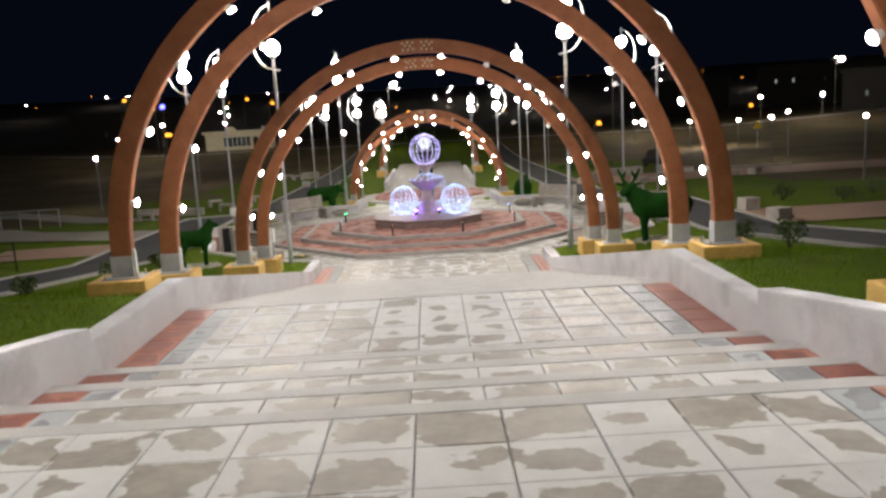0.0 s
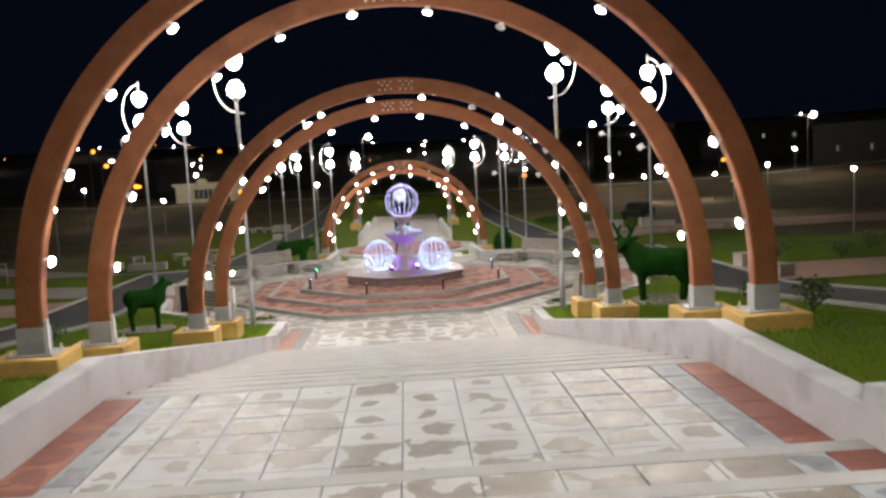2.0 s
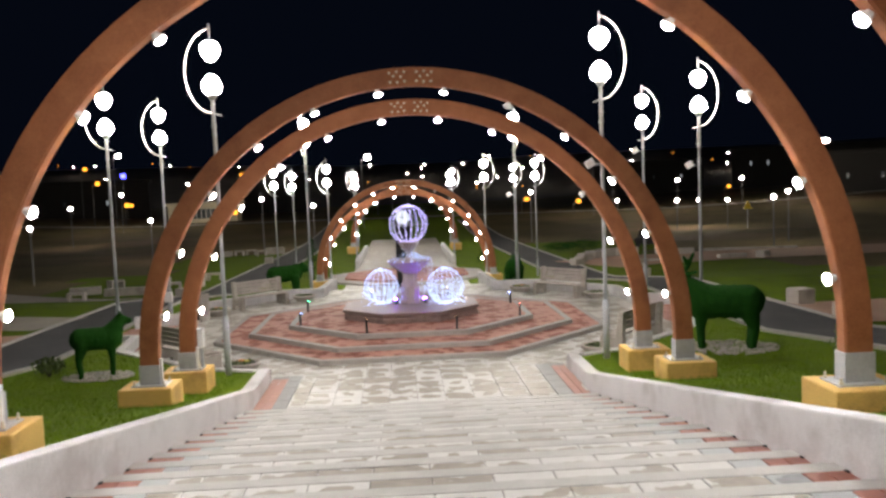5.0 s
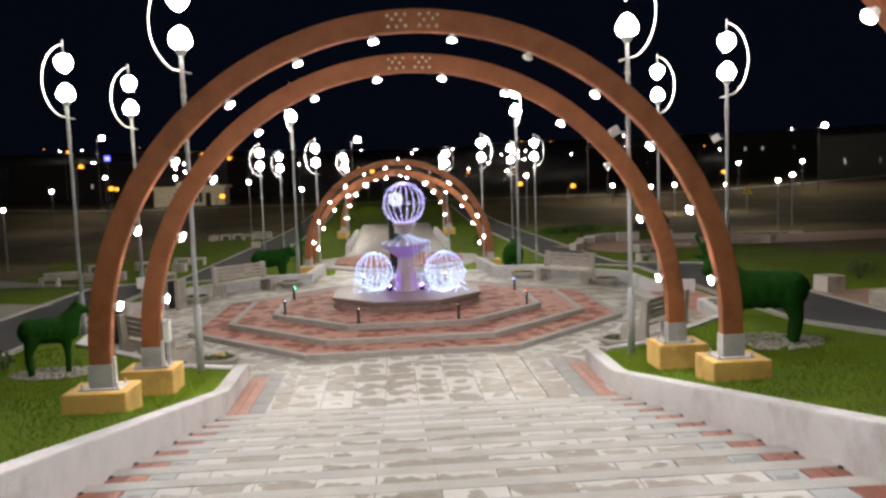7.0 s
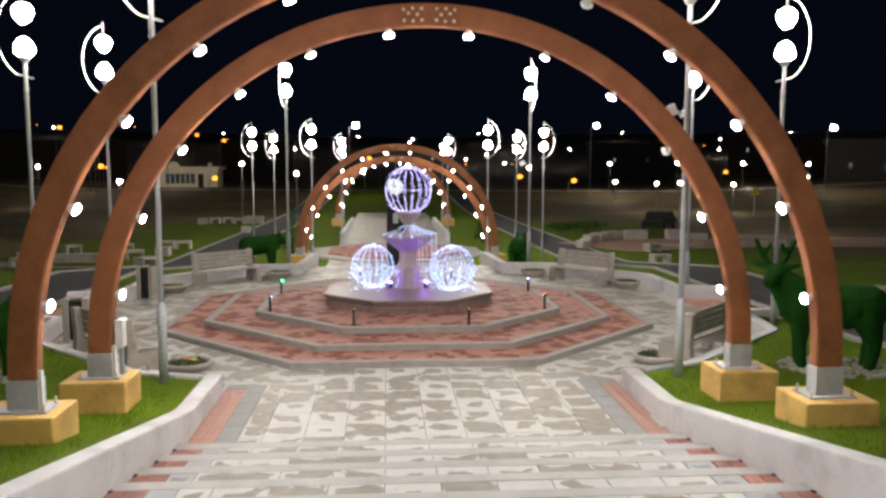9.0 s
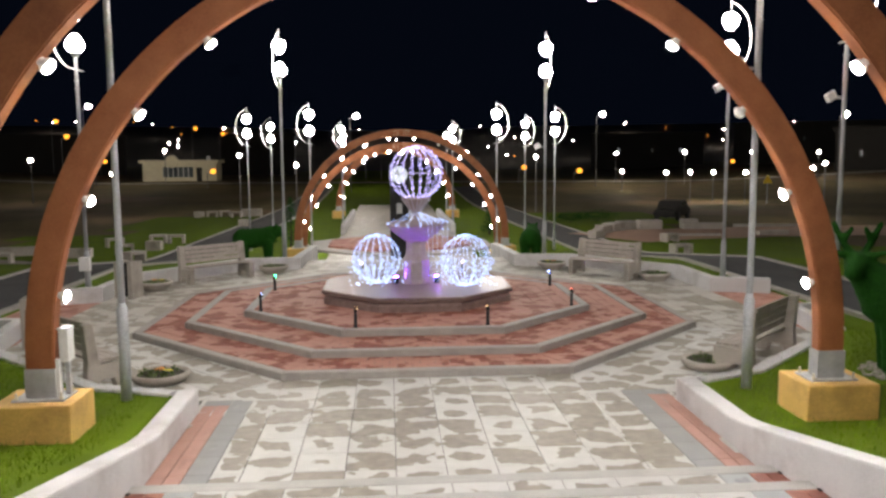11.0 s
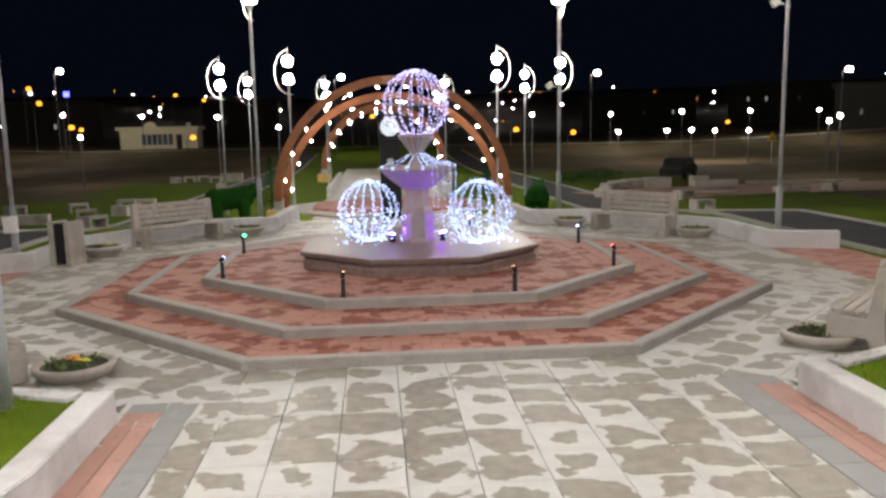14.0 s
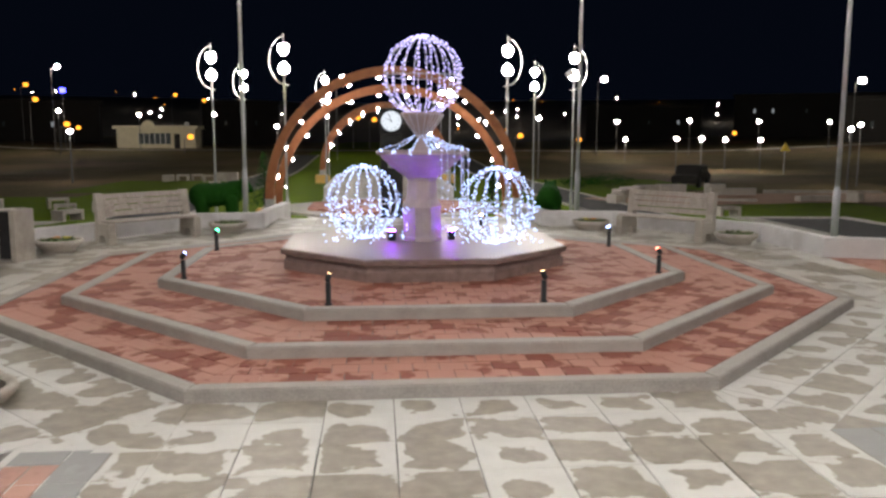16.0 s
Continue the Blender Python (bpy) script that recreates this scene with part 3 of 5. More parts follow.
for s, nm in ((1, "east"), (-1, "west")):
    th = 0.26 * s
    run_wall("wall_terrace_" + nm, [(CX + s * 3.3, y) for y in (-34, -25.9, -22.24)], th, "pale roughcast parapet beside the upper steps", [2.92, 2.92, 2.395], 1.0)
    run_wall("wall_stairs_" + nm, [(CX + s * 3.3, -22.24), (CX + s * 3.3, -19.12), (CX + s * 3.23, -8.9), (CX + s * 3.23, -8.6), (CX + s * 3.23, -6.85)], th,
             "pale roughcast parapet sloping down beside the stairs", [2.25, 2.27, 0.345, 0.31, 0.31], -0.6)
    p = list(PLAZA[:10] if s > 0 else PLAZA[::-1][:10])
    run_wall("wall_plaza_south_" + nm, [(p[0][0] + s * 0.262, p[0][1])] + p[1:5], 0.22 * s, "low concrete edging wall round the plaza", [0.31] * 5, -0.3)
    run_wall("wall_plaza_north_" + nm, p[5:10], 0.22 * s, "low concrete edging wall round the plaza", [0.36] * 5, -0.3)
    run_wall("wall_far_" + nm, [(s * 3.3, 7.17), (s * 3.2, 12.0)], 0.26 * s, "low pale wall beside the far steps", [0.36, 0.22], -1.6)
    run_wall("wall_far_walk_" + nm, [(s * 3.2, 31), (s * 3.2, 46)], 0.26 * s, "low pale wall beside the far walk", [-0.55, -0.55], -1.6)

far_walk = structure("floor_far_walk", B(-3.4, 3.4, 12.0, 62, Z_FAR - 0.4, Z_FAR), M_TILE_LOOSE, "pale paved walk beyond the fountain plaza", "floor")
far_steps = structure("stairs_far", B(-3.3, 3.3, 6.7, 8.6, -0.5, -0.012), M_NOSING, "pale steps leading down beyond the plaza", "stairs")
for i in range(7):
    part("step", B(-3.3, 3.3, 8.6 + 0.48 * i, 8.6 + 0.48 * (i + 1) + 0.02, -1.7, -0.15 * (i + 1)), M_NOSING, far_steps)
for w, z in ((4.6, Z_FAR + 0.1), (3.6, Z_FAR + 0.2)):
    ob = structure("far_podium", prism(bmesh.new(), [(x, y + 24) for x, y in octagon(w)], Z_FAR - 0.2, z), M_KERB if w > 4 else M_RED, "low stepped podium on the far walk", "podium")

# ---- arches ----
ARCH_R = 4.495


def build_arch():
    a = thing("timber_arch", "large varnished laminated timber arch on yellow concrete blocks", "arch", "lit timber arches over the stairs")
    cz, depth, wide = 0.42, 0.305, 0.18
    n = 56
    bm = bmesh.new()
    path = [(ARCH_R, 0.28)] + [(ARCH_R * math.cos(math.pi * i / n), cz + ARCH_R * math.sin(math.pi * i / n)) for i in range(n + 1)] + [(-ARCH_R, 0.28)]
    rings = []
    for i, (x, z) in enumerate(path):
        xa, za = path[max(0, i - 1)]
        xb, zb = path[min(len(path) - 1, i + 1)]
        d = math.hypot(xb - xa, zb - za)
        nx, nz = (zb - za) / d, -(xb - xa) / d
        rings.append([bm.verts.new((x + nx * depth / 2 * e, w * wide / 2, z + nz * depth / 2 * e)) for e, w in ((1, -1), (1, 1), (-1, 1), (-1, -1))])
    for p, q in zip(rings, rings[1:]):
        for k in range(4):
            j = (k + 1) % 4
            bm.faces.new((p[k], p[j], q[j], q[k]))
    bm.faces.new(rings[0])
    bm.faces.new(rings[-1][::-1])
    bmesh.ops.recalc_face_normals(bm, faces=bm.faces)
    bmesh.ops.bevel(bm, geom=[e for e in bm.edges if e.calc_face_angle(0) > 0.8], offset=0.015, segments=2, affect="EDGES")
    part("timber_rib", bm, M_WOOD, a)
    for s in (1, -1):
        part("steel_shoe", B(s * ARCH_R - 0.165, s * ARCH_R + 0.165, -0.105, 0.105, 0.0, 0.34, bevel=0.006), M_STEEL, a, "pale grey steel shoe")
        if s < 0:
            part("cable_duct", B(-ARCH_R + 0.167, -ARCH_R + 0.205, -0.09, -0.03, 0.0, 0.44, bevel=0.004), M_WHITE, a, "white cable duct")
        part("base_plate", B(s * ARCH_R - 0.28, s * ARCH_R + 0.28, -0.2, 0.2, 0.0, 0.018), M_STEEL, a)
        for dx in (-0.24, 0.24):
            for dy in (-0.16, 0.16):
                part("anchor_bolt", lathe(bmesh.new(), ((0.022, 0.0), (0.022, 0.045), (0.012, 0.05), (0.012, 0.09)), 8, s * ARCH_R + dx, dy), M_BOLT, a)
        part("foundation_block", B(s * 4.52 - 0.43, s * 4.52 + 0.43, -0.36, 0.36, -0.75, 0.0, bevel=0.025), M_YELLOW, a, "yellow painted concrete block")
    for s in (1, -1):
        for dx, dz in ((0.1, 0.075), (0.1, -0.075), (0.22, 0.085), (0.22, -0.085), (0.16, 0.0), (0.28, 0.02), (0.34, 0.075), (0.34, -0.075)):
            ang = math.pi / 2 - s * dx / ARCH_R
            r = ARCH_R + dz
            part("bolt", ball(bmesh.new(), (r * math.cos(ang), -wide / 2, cz + r * math.sin(ang)), (0.024, 0.012, 0.024), 8, 5), M_BOLT, a)
    for i in range(12):
        ang = math.radians(9.6 + 14.618 * i)
        r = ARCH_R - depth / 2
        c, sn = math.cos(ang), math.sin(ang)
        x, z = r * c, cz + r * sn
        m = Matrix.Translation((x, 0, z)) @ Matrix.Rotation(-(ang - math.pi / 2), 4, "Y")
        bm = lathe(bmesh.new(), ((0.035, 0.02), (0.04, -0.03), (0.062, -0.045), (0.07, -0.055), (0.07, -0.085)), 14)
        bm.transform(m)
        cup = part("lamp_cup", bm, M_WHITE, a)
        bm = lathe(bmesh.new(), ((0.060, -0.085), (0.058, -0.094), (0.04, -0.108), (0.001, -0.115)), 14)
        bm.transform(m)
        part("lamp_lens", bm, M_WHITE if i == 4 else M_BULB, cup, "unlit lens" if i == 4 else "glowing lens", True)
    return a


first = build_arch()
ARCHES = ((-25.35, 2.9), (-23.18, 2.56), (-18.07, 2.13), (-15.95, 1.80), (-10.72, 0.96), (-8.41, 0.71), (17.4, -0.45), (19.8, -0.95), (45.5, -0.6), (48.0, -0.8))
first.matrix_basis = pose(0.07, ARCHES[0][0], ARCHES[0][1])
for y, z in ARCHES[1:]:
    arch = copy_thing(first, pose(0.07 if y < 0 else 0.0, y, z) @ Matrix.Diagonal((1.0, 1.0, 0.982 if y < -12 else 1.0, 1.0)))
    if -9 < y < -8:
        # on this arch another lamp is out
        for lens in [o for o in arch.children_recursive if o.name.startswith("lamp_lens")]:
            c = sum((v.co for v in lens.data.vertices), Vector()) / len(lens.data.vertices)
            k = round((math.degrees(math.atan2(c.z - 0.42, c.x)) - 9.6) / 14.618)
            if k in (2, 4):
                lens.material_slots[0].link = "OBJECT"
                lens.material_slots[0].material = M_WHITE if k == 2 else M_BULB
                tagged(lens, "unlit lens" if k == 2 else "glowing lens")

# ---- tall lamps ----


def build_lamp():
    a = thing("street_lamp", "tall galvanised lamp post with two lit globes and a curved arm", "street lamp", "tall twin-globe lamp posts")
    part("base_pole", lathe(bmesh.new(), ((0.068, -0.15), (0.068, 1.15), (0.05, 1.22), (0.05, 1.24)), 14), M_POLE, a, smooth=True)
    part("pole", lathe(bmesh.new(), ((0.044, 1.2), (0.036, 5.65), (0.028, 5.8)), 14), M_POLE, a, smooth=True)
    for z in (5.02, 5.2):
        part("collar", lathe(bmesh.new(), ((0.036, z - 0.02), (0.054, z - 0.015), (0.054, z + 0.015), (0.036, z + 0.02)), 12), M_POLE, a)
    bm = bmesh.new()
    pts = [(0.16, 0, 5.42)]
    for i in range(21):
        ang = math.radians(-68 + 152 * i / 20)
        pts.append((-0.60 * math.cos(ang) + 0.06, 0, 6.32 + 0.88 * math.sin(ang)))
    tube(bm, pts, 0.015, 8)
    part("curved_arm", bm, M_WHITE, a, "white curved arm", True)
    part("hanger", lathe(bmesh.new(), ((0.018, 6.92), (0.018, 7.28)), 8), M_WHITE, a)
    low = part("globe_holder", lathe(bmesh.new(), ((0.05, 5.74), (0.10, 5.82), (0.12, 5.86)), 12), M_POLE, a)
    part("globe", lathe(bmesh.new(), ((0.11, 5.86), (0.185, 5.93), (0.198, 6.01), (0.175, 6.11), (0.115, 6.20), (0.05, 6.25), (0.001, 6.26)), 18), M_GLOBE, low, "lit white globe", True)
    high = part("globe_cap", lathe(bmesh.new(), ((0.12, 6.92), (0.09, 6.96), (0.03, 7.0)), 12), M_POLE, a)
    part("globe", lathe(bmesh.new(), ((0.001, 6.52), (0.05, 6.53), (0.115, 6.58), (0.175, 6.67), (0.198, 6.77), (0.185, 6.85), (0.12, 6.92)), 18), M_GLOBE, high, "lit white globe", True)
    return a


lamp = build_lamp()
LAMPS = ((4.10, -7.33, 0), (-3.96, -7.14, 0), (7.9, -2.8, 0), (-7.95, -2.1, 0), (8.05, 2.7, 0), (-7.75, 2.05, 0), (4.52, 8.6, 60), (-3.92, 8.4, -60), (4.32, 18.8, 0), (-4.05, 18.9, 0), (7.5, 21.3, 0), (-7.4, 22.5, 0),
         (7.35, 28.9, 0), (-7.55, 31.5, 0), (3.7, 36, 0), (-3.6, 36, 0), (4.3, 50, 0), (-4.3, 51, 0))
for i, (x, y, turn) in enumerate(LAMPS):
    m = pose(x, y, -0.03 if -4 < y < 5 else land(x, y) + 0.02 if y < 10 else -1.42, 0, 0, (0 if x < 0 else 180) + turn)
    if i == 0:
        lamp.matrix_basis = m
    else:
        copy_thing(lamp, m)


# ---- fountain and its light garlands ----


def build_fountain():
    a = thing("fountain", "pink stone tiered fountain with bowls on an octagonal plinth", "fountain")
    o = math.radians(22.5)
    k = 1 / math.cos(o)
    plinth = part("plinth", lathe(bmesh.new(), ((WP * k, 0.30), (WP * k, 0.46), ((WP - 0.03) * k, 0.50), ((WP - 0.03) * k, 0.53), ((WP + 0.04) * k, 0.56), ((WP + 0.04) * k, 0.615), ((WP + 0.02) * k, 0.63)), 8, turn=o), M_GRANITE, a, "polished granite plinth")
    part("pedestal", lathe(bmesh.new(), ((0.31, 0.63), (0.31, 0.68), (0.295, 0.70), (0.295, 1.10), (0.31, 1.13), (0.29, 1.18), (0.25, 1.24), (0.235, 1.30), (0.225, 1.50), (0.25, 1.58)), 8, turn=o), M_STONE, a)
    part("lower_bowl", lathe(bmesh.new(), ((0.24, 1.56), (0.30, 1.60), (0.46, 1.72), (0.58, 1.83), (0.62, 1.88), (0.66, 1.89), (0.67, 1.93), (0.64, 1.95), (0.6, 1.93), (0.3, 1.86)), 32), M_STONE, a, smooth=True)
    part("upper_column", lathe(bmesh.new(), ((0.22, 1.86), (0.18, 1.94), (0.10, 2.0), (0.07, 2.08), (0.07, 2.16)), 16), M_STONE, a, smooth=True)
    part("upper_bowl", lathe(bmesh.new(), ((0.065, 2.13), (0.11, 2.19), (0.2, 2.31), (0.28, 2.42), (0.31, 2.46), (0.31, 2.49), (0.28, 2.50), (0.1, 2.46)), 24), M_STONE, a, smooth=True)
    return a


build_fountain()


def colour_flood(x, y, z, turn, mat):
    a = thing("flood_light", "small black flood light with a violet glowing lens on the plinth", "flood light", "colour flood lights on the plinth", at=pose(x, y, z, 0, 0, turn))
    part("housing", B(-0.06, 0.06, -0.05, 0.05, 0.0, 0.14, bevel=0.01), M_BLACK, a)
    part("lens", B(-0.048, 0.048, -0.04, 0.04, 0.141, 0.15, bevel=0.003), mat, a, "violet glowing lens")


colour_flood(0.44, -0.05, 0.632, 75, M_SPOT_V)
colour_flood(-0.45, -0.08, 0.632, -75, M_SPOT_V)
colour_flood(0.0, 0.52, 0.632, 0, M_SPOT_V)


def light_ball(x, y, zc, r, label, leds, n_mer=16, skirt=0, step=0.062):
    a = thing("light_ball", label, "light ball", "wire balls of fairy lights")
    pts = []
    for i in range(n_mer):
        ang = 2 * math.pi * i / n_mer
        line = []
        for j in range(15):
            th = math.pi * (0.03 + 0.94 * j / 14)
            line.append((x + r * math.sin(th) * math.cos(ang), y + r * math.sin(th) * math.sin(ang), zc + r * math.cos(th)))
        part("rib", tube(bmesh.new(), line, 0.006, 5), M_WIRE, a, smooth=True)
        n = int(math.pi * r / step)
        for j in range(n):
            th = math.pi * (j + random.random() * 0.8) / n
            q = r + random.uniform(-0.015, 0.03)
            aa = ang + random.uniform(-0.05, 0.05)
            pts.append((x + q * math.sin(th) * math.cos(aa), y + q * math.sin(th) * math.sin(aa), zc + q * math.cos(th)))
    ring = [(x + r * math.cos(2 * math.pi * j / 32), y + r * math.sin(2 * math.pi * j / 32), zc) for j in range(33)]
    part("hoop", tube(bmesh.new(), ring, 0.006, 5), M_WIRE, a, smooth=True)
    for j in range(skirt):
        ang = random.uniform(0, 2 * math.pi)
        rr = r * random.uniform(0.35, 1.3)
        pts.append((x + rr * math.cos(ang), y + rr * math.sin(ang), max(0.69, zc - r * random.uniform(-0.1, 1.1))))
    bits("fairy_light", pts, 0.0125, leds, a, "cold white fairy lights")
    return a


light_ball(0.015, 0.0, 3.015, 0.56, "glowing wire ball of violet white fairy lights above the fountain", M_LED_V, 18)
light_ball(-0.85, -0.62, 1.25, 0.49, "glowing wire ball of white fairy lights on the plinth", M_LED, 18, 210)
light_ball(1.03, -0.62, 1.19, 0.52, "glowing wire ball of white fairy lights beside the fountain", M_LED, 18, 220)

garland = thing("light_garland", "fairy light strands draped from the upper to the lower bowl", "garland")
strand_pts = []
for i in range(16):
    ang = math.radians(-150 + 22 * i) if i < 12 else math.radians(-70 + 18 * (i - 12))
    drop = random.uniform(0.35, 0.95) if -1.3 < ang < 0.6 else random.uniform(0.0, 0.15)
    line = [(q * math.cos(ang), q * math.sin(ang), z) for q, z in ((0.33, 2.47), (0.285, 2.40), (0.22, 2.31), (0.14, 2.21))]
    for j in range(9):
        f = j / 8
        r = 0.085 + 0.605 * f
        line.append((r * math.cos(ang), r * math.sin(ang), 2.19 - 0.22 * f - 0.03 * math.sin(math.pi * f)))
    for j in range(1, 6):
        line.append((0.70 * math.cos(ang), 0.70 * math.sin(ang), 1.97 - drop * j / 5))
    part("strand", tube(bmesh.new(), line, 0.006, 4), M_WIRE, garland)
    for p in line[5:]:
        strand_pts.append((p[0] + random.uniform(-0.02, 0.02), p[1] + random.uniform(-0.02, 0.02), p[2] + random.uniform(-0.02, 0.02)))
for i in range(70):
    ang = random.uniform(-1.1, 0.3)
    r = random.uniform(0.45, 0.85)
    strand_pts.append((r * math.cos(ang), r * math.sin(ang) - 0.1, random.uniform(0.70, 1.25)))
bits("fairy_light", strand_pts, 0.0105, M_LED, garland, "cold white fairy lights")

# ---- small path lights on the podium ----


def bollard(x, y, mat, word):
    a = thing("spot_bollard", "short black spot light with a %s lens on the podium" % word, "spot light", "spot lights round the fountain", at=pose(x, y, 0.34, 0, 0, math.degrees(math.atan2(-y, -x))))
    part("post", lathe(bmesh.new(), ((0.045, 0.0), (0.045, 0.012), (0.03, 0.02), (0.03, 0.24), (0.02, 0.25)), 12), M_BLACK, a, smooth=True)
    bm = lathe(bmesh.new(), ((0.02, -0.045), (0.03, -0.03), (0.034, 0.04)), 12)
    bm.transform(pose(0.0, 0, 0.30, 0, 35, 0))
    head = part("head", bm, M_BLACK, a, smooth=True)
    bm = lathe(bmesh.new(), ((0.030, 0.041), (0.024, 0.05), (0.001, 0.053)), 12)
    bm.transform(pose(0.0, 0, 0.30, 0, 35, 0))
    part("lens", bm, mat, head, "glowing %s lens" % word)


for x, y, mat, word in ((1.17, -3.24, M_SPOT_W, "warm"), (-1.2, -3.24, M_SPOT_W, "warm"), (3.1, -1.5, M_SPOT_R, "red"), (-3.14, -1.5, M_SPOT_B, "blue"),
                        (3.18, 1.1, M_SPOT_B, "blue"), (-3.22, 1.08, M_SPOT_G, "green"), (1.3, 3.15, M_SPOT_W, "warm"), (-1.3, 3.15, M_SPOT_W, "warm")):
    bollard(x, y, mat, word)

# ---- benches, planters, bins ----


def build_bench():
    a = thing("bench", "park bench with beige concrete ends and weathered grey slats", "bench", "benches round the plaza")
    for s in (-1, 1):
        x0, x1 = (0.86, 1.02) if s > 0 else (-1.02, -0.86)
        bm = bmesh.new()
        outline = ((-0.30, 0.0), (-0.30, 0.42), (0.12, 0.40), (0.20, 1.0), (0.34, 1.0), (0.30, 0.45), (0.34, 0.0), (0.16, 0.0), (0.12, 0.16), (-0.08, 0.16), (-0.12, 0.0))
        lo = [bm.verts.new((x0, y, z)) for y, z in outline]
        hi = [bm.verts.new((x1, y, z)) for y, z in outline]
        bm.faces.new(lo)
        bm.faces.new(hi[::-1])
        for i in range(len(lo)):
            j = (i + 1) % len(lo)
            bm.faces.new((lo[i], hi[i], hi[j], lo[j]))
        bmesh.ops.recalc_face_normals(bm, faces=bm.faces)
        bmesh.ops.bevel(bm, geom=list(bm.edges), offset=0.012, segments=1, affect="EDGES")
        part("end_frame", bm, M_CONCRETE, a, "beige concrete end frame")
    for i in range(4):
        y = -0.27 + 0.115 * i
        part("seat_slat", B(-0.98, 0.98, y, y + 0.10, 0.422, 0.462, bevel=0.006), M_SLAT, a)
    for i in range(4):
        z = 0.53 + 0.118 * i
        bm = B(-0.86, 0.86, -0.018, 0.018, 0, 0.102, bevel=0.006)
        bm.transform(pose(0, 0.125 + 0.134 * (z - 0.40), z, -7.6))
        part("back_slat", bm, M_SLAT, a)
    return a


bench = build_bench()
bench.matrix_basis = pose(5.48, 4.8, 0, 0, 0, -50)
for x, y, r in ((-5.4, 5.25, 43), (5.35, -4.95, 225), (-5.4, -4.95, 135)):
    copy_thing(bench, pose(x, y, 0, 0, 0, r))


def build_planter(flowers):
    a = thing("planter", "round concrete planter bowl with low plants" + (" and orange and yellow flowers" if flowers else ""), "planter", "concrete planter bowls")
    part("bowl", lathe(bmesh.new(), ((0.30, 0.0), (0.31, 0.03), (0.30, 0.08), (0.36, 0.13), (0.42, 0.22), (0.435, 0.29), (0.42, 0.33), (0.38, 0.335), (0.355, 0.31), (0.34, 0.27)), 32), M_CONCRETE, a, smooth=True)
    part("soil", lathe(bmesh.new(), ((0.345, 0.20), (0.345, 0.285), (0.2, 0.30), (0.001, 0.31)), 20), M_SOIL, a)
    bm = bmesh.new()
    for i in range(130):
        ang, r = random.uniform(0, 6.283), 0.32 * math.sqrt(random.random())
        p = Vector((r * math.cos(ang), r * math.sin(ang), 0.29))
        d = Vector((random.uniform(-1, 1), random.uniform(-1, 1), random.uniform(0.7, 2.0))).normalized() * random.uniform(0.05, 0.13)
        s = Vector((d.y, -d.x, 0)).normalized() * 0.016
        v = [bm.verts.new(q) for q in (p, p + d * 0.5 + s, p + d, p + d * 0.5 - s)]
        bm.faces.new(v)
    tagged(part("leaves", bm, M_LEAF, a), kind="stuff")
    if flowers:
        for mat, word, cx, cy, n in ((M_ORANGE, "orange", -0.02, 0.05, 9), (M_YELLOWP, "yellow", 0.12, -0.05, 9)):
            bm = bmesh.new()
            for i in range(n):
                c = (cx + random.uniform(-0.06, 0.06), cy + random.uniform(-0.06, 0.06), 0.36 + random.uniform(0, 0.05))
                for k in range(6):
                    ang = k * math.pi / 3
                    ball(bm, (c[0] + 0.018 * math.cos(ang), c[1] + 0.018 * math.sin(ang), c[2]), (0.014, 0.014, 0.006), 6, 4)
            tagged(part("flowers", bm, mat, a, word + " flowers"), kind="stuff")
    return a


pf, pp = build_planter(True), build_planter(False)
SUNK = Matrix.Diagonal((1.0, 1.0, 0.68, 1.0))
pf.matrix_basis, pp.matrix_basis = pose(-4.05, -5.3, -0.07) @ SUNK, pose(4.45, -5.25, -0.07) @ SUNK
for x, y, src in ((6.6, 3.75, pp), (-6.62, 3.6, pf), (4.3, 6.35, pf), (-4.0, 6.45, pp)):
    copy_thing(src, pose(x, y, 0, 0, 0, 50 * x))


def build_bin():
    a = thing("litter_bin", "litter bin of black metal between two concrete slabs", "litter bin", "litter bins at the plaza edge")
    for s in (-1, 1):
        part("slab", B(s * 0.19 - 0.06, s * 0.19 + 0.06, -0.22, 0.22, 0, 0.9, bevel=0.012), M_CONCRETE, a, "beige concrete slab")
    part("liner", B(-0.127, 0.127, -0.19, 0.19, 0.05, 0.86, bevel=0.01), M_BLACK, a, "black metal liner")
    return a


bin_a = build_bin()
bin_a.matrix_basis = pose(-6.95, 2.5, 0, 0, 0, -20)
copy_thing(bin_a, pose(-6.9, -2.7, 0, 0, 0, 10))

# ---- turf animals ----


def turf_animal(name, limbs, label, category, at):
    bm = bmesh.new()
    for p, q, r0, r1 in limbs:
        p, q = Vector(p), Vector(q)
        n = max(2, int((q - p).length / (0.5 * min(r0, r1)))) if (q - p).length > 0 else 1
        for i in range(n + 1):
            f = i / n
            bmesh.ops.create_icosphere(bm, subdivisions=2, radius=r0 + (r1 - r0) * f, matrix=Matrix.Translation(p.lerp(q, f)))
    ob = tagged(part(name, bm, M_TOPIARY), label, category)
    ob.matrix_basis = at
    rm = ob.modifiers.new("blend", "REMESH")
    rm.mode, rm.voxel_size, rm.use_smooth_shade = "VOXEL", 0.03, True
    sm = ob.modifiers.new("soften", "SMOOTH")
    sm.iterations = 4
    tx = bpy.data.textures.new("turf_tufts", "CLOUDS")
    tx.noise_scale = 0.035
    ds = ob.modifiers.new("tufts", "DISPLACE")
    ds.texture, ds.strength, ds.mid_level = tx, 0.035, 0.5
    return ob


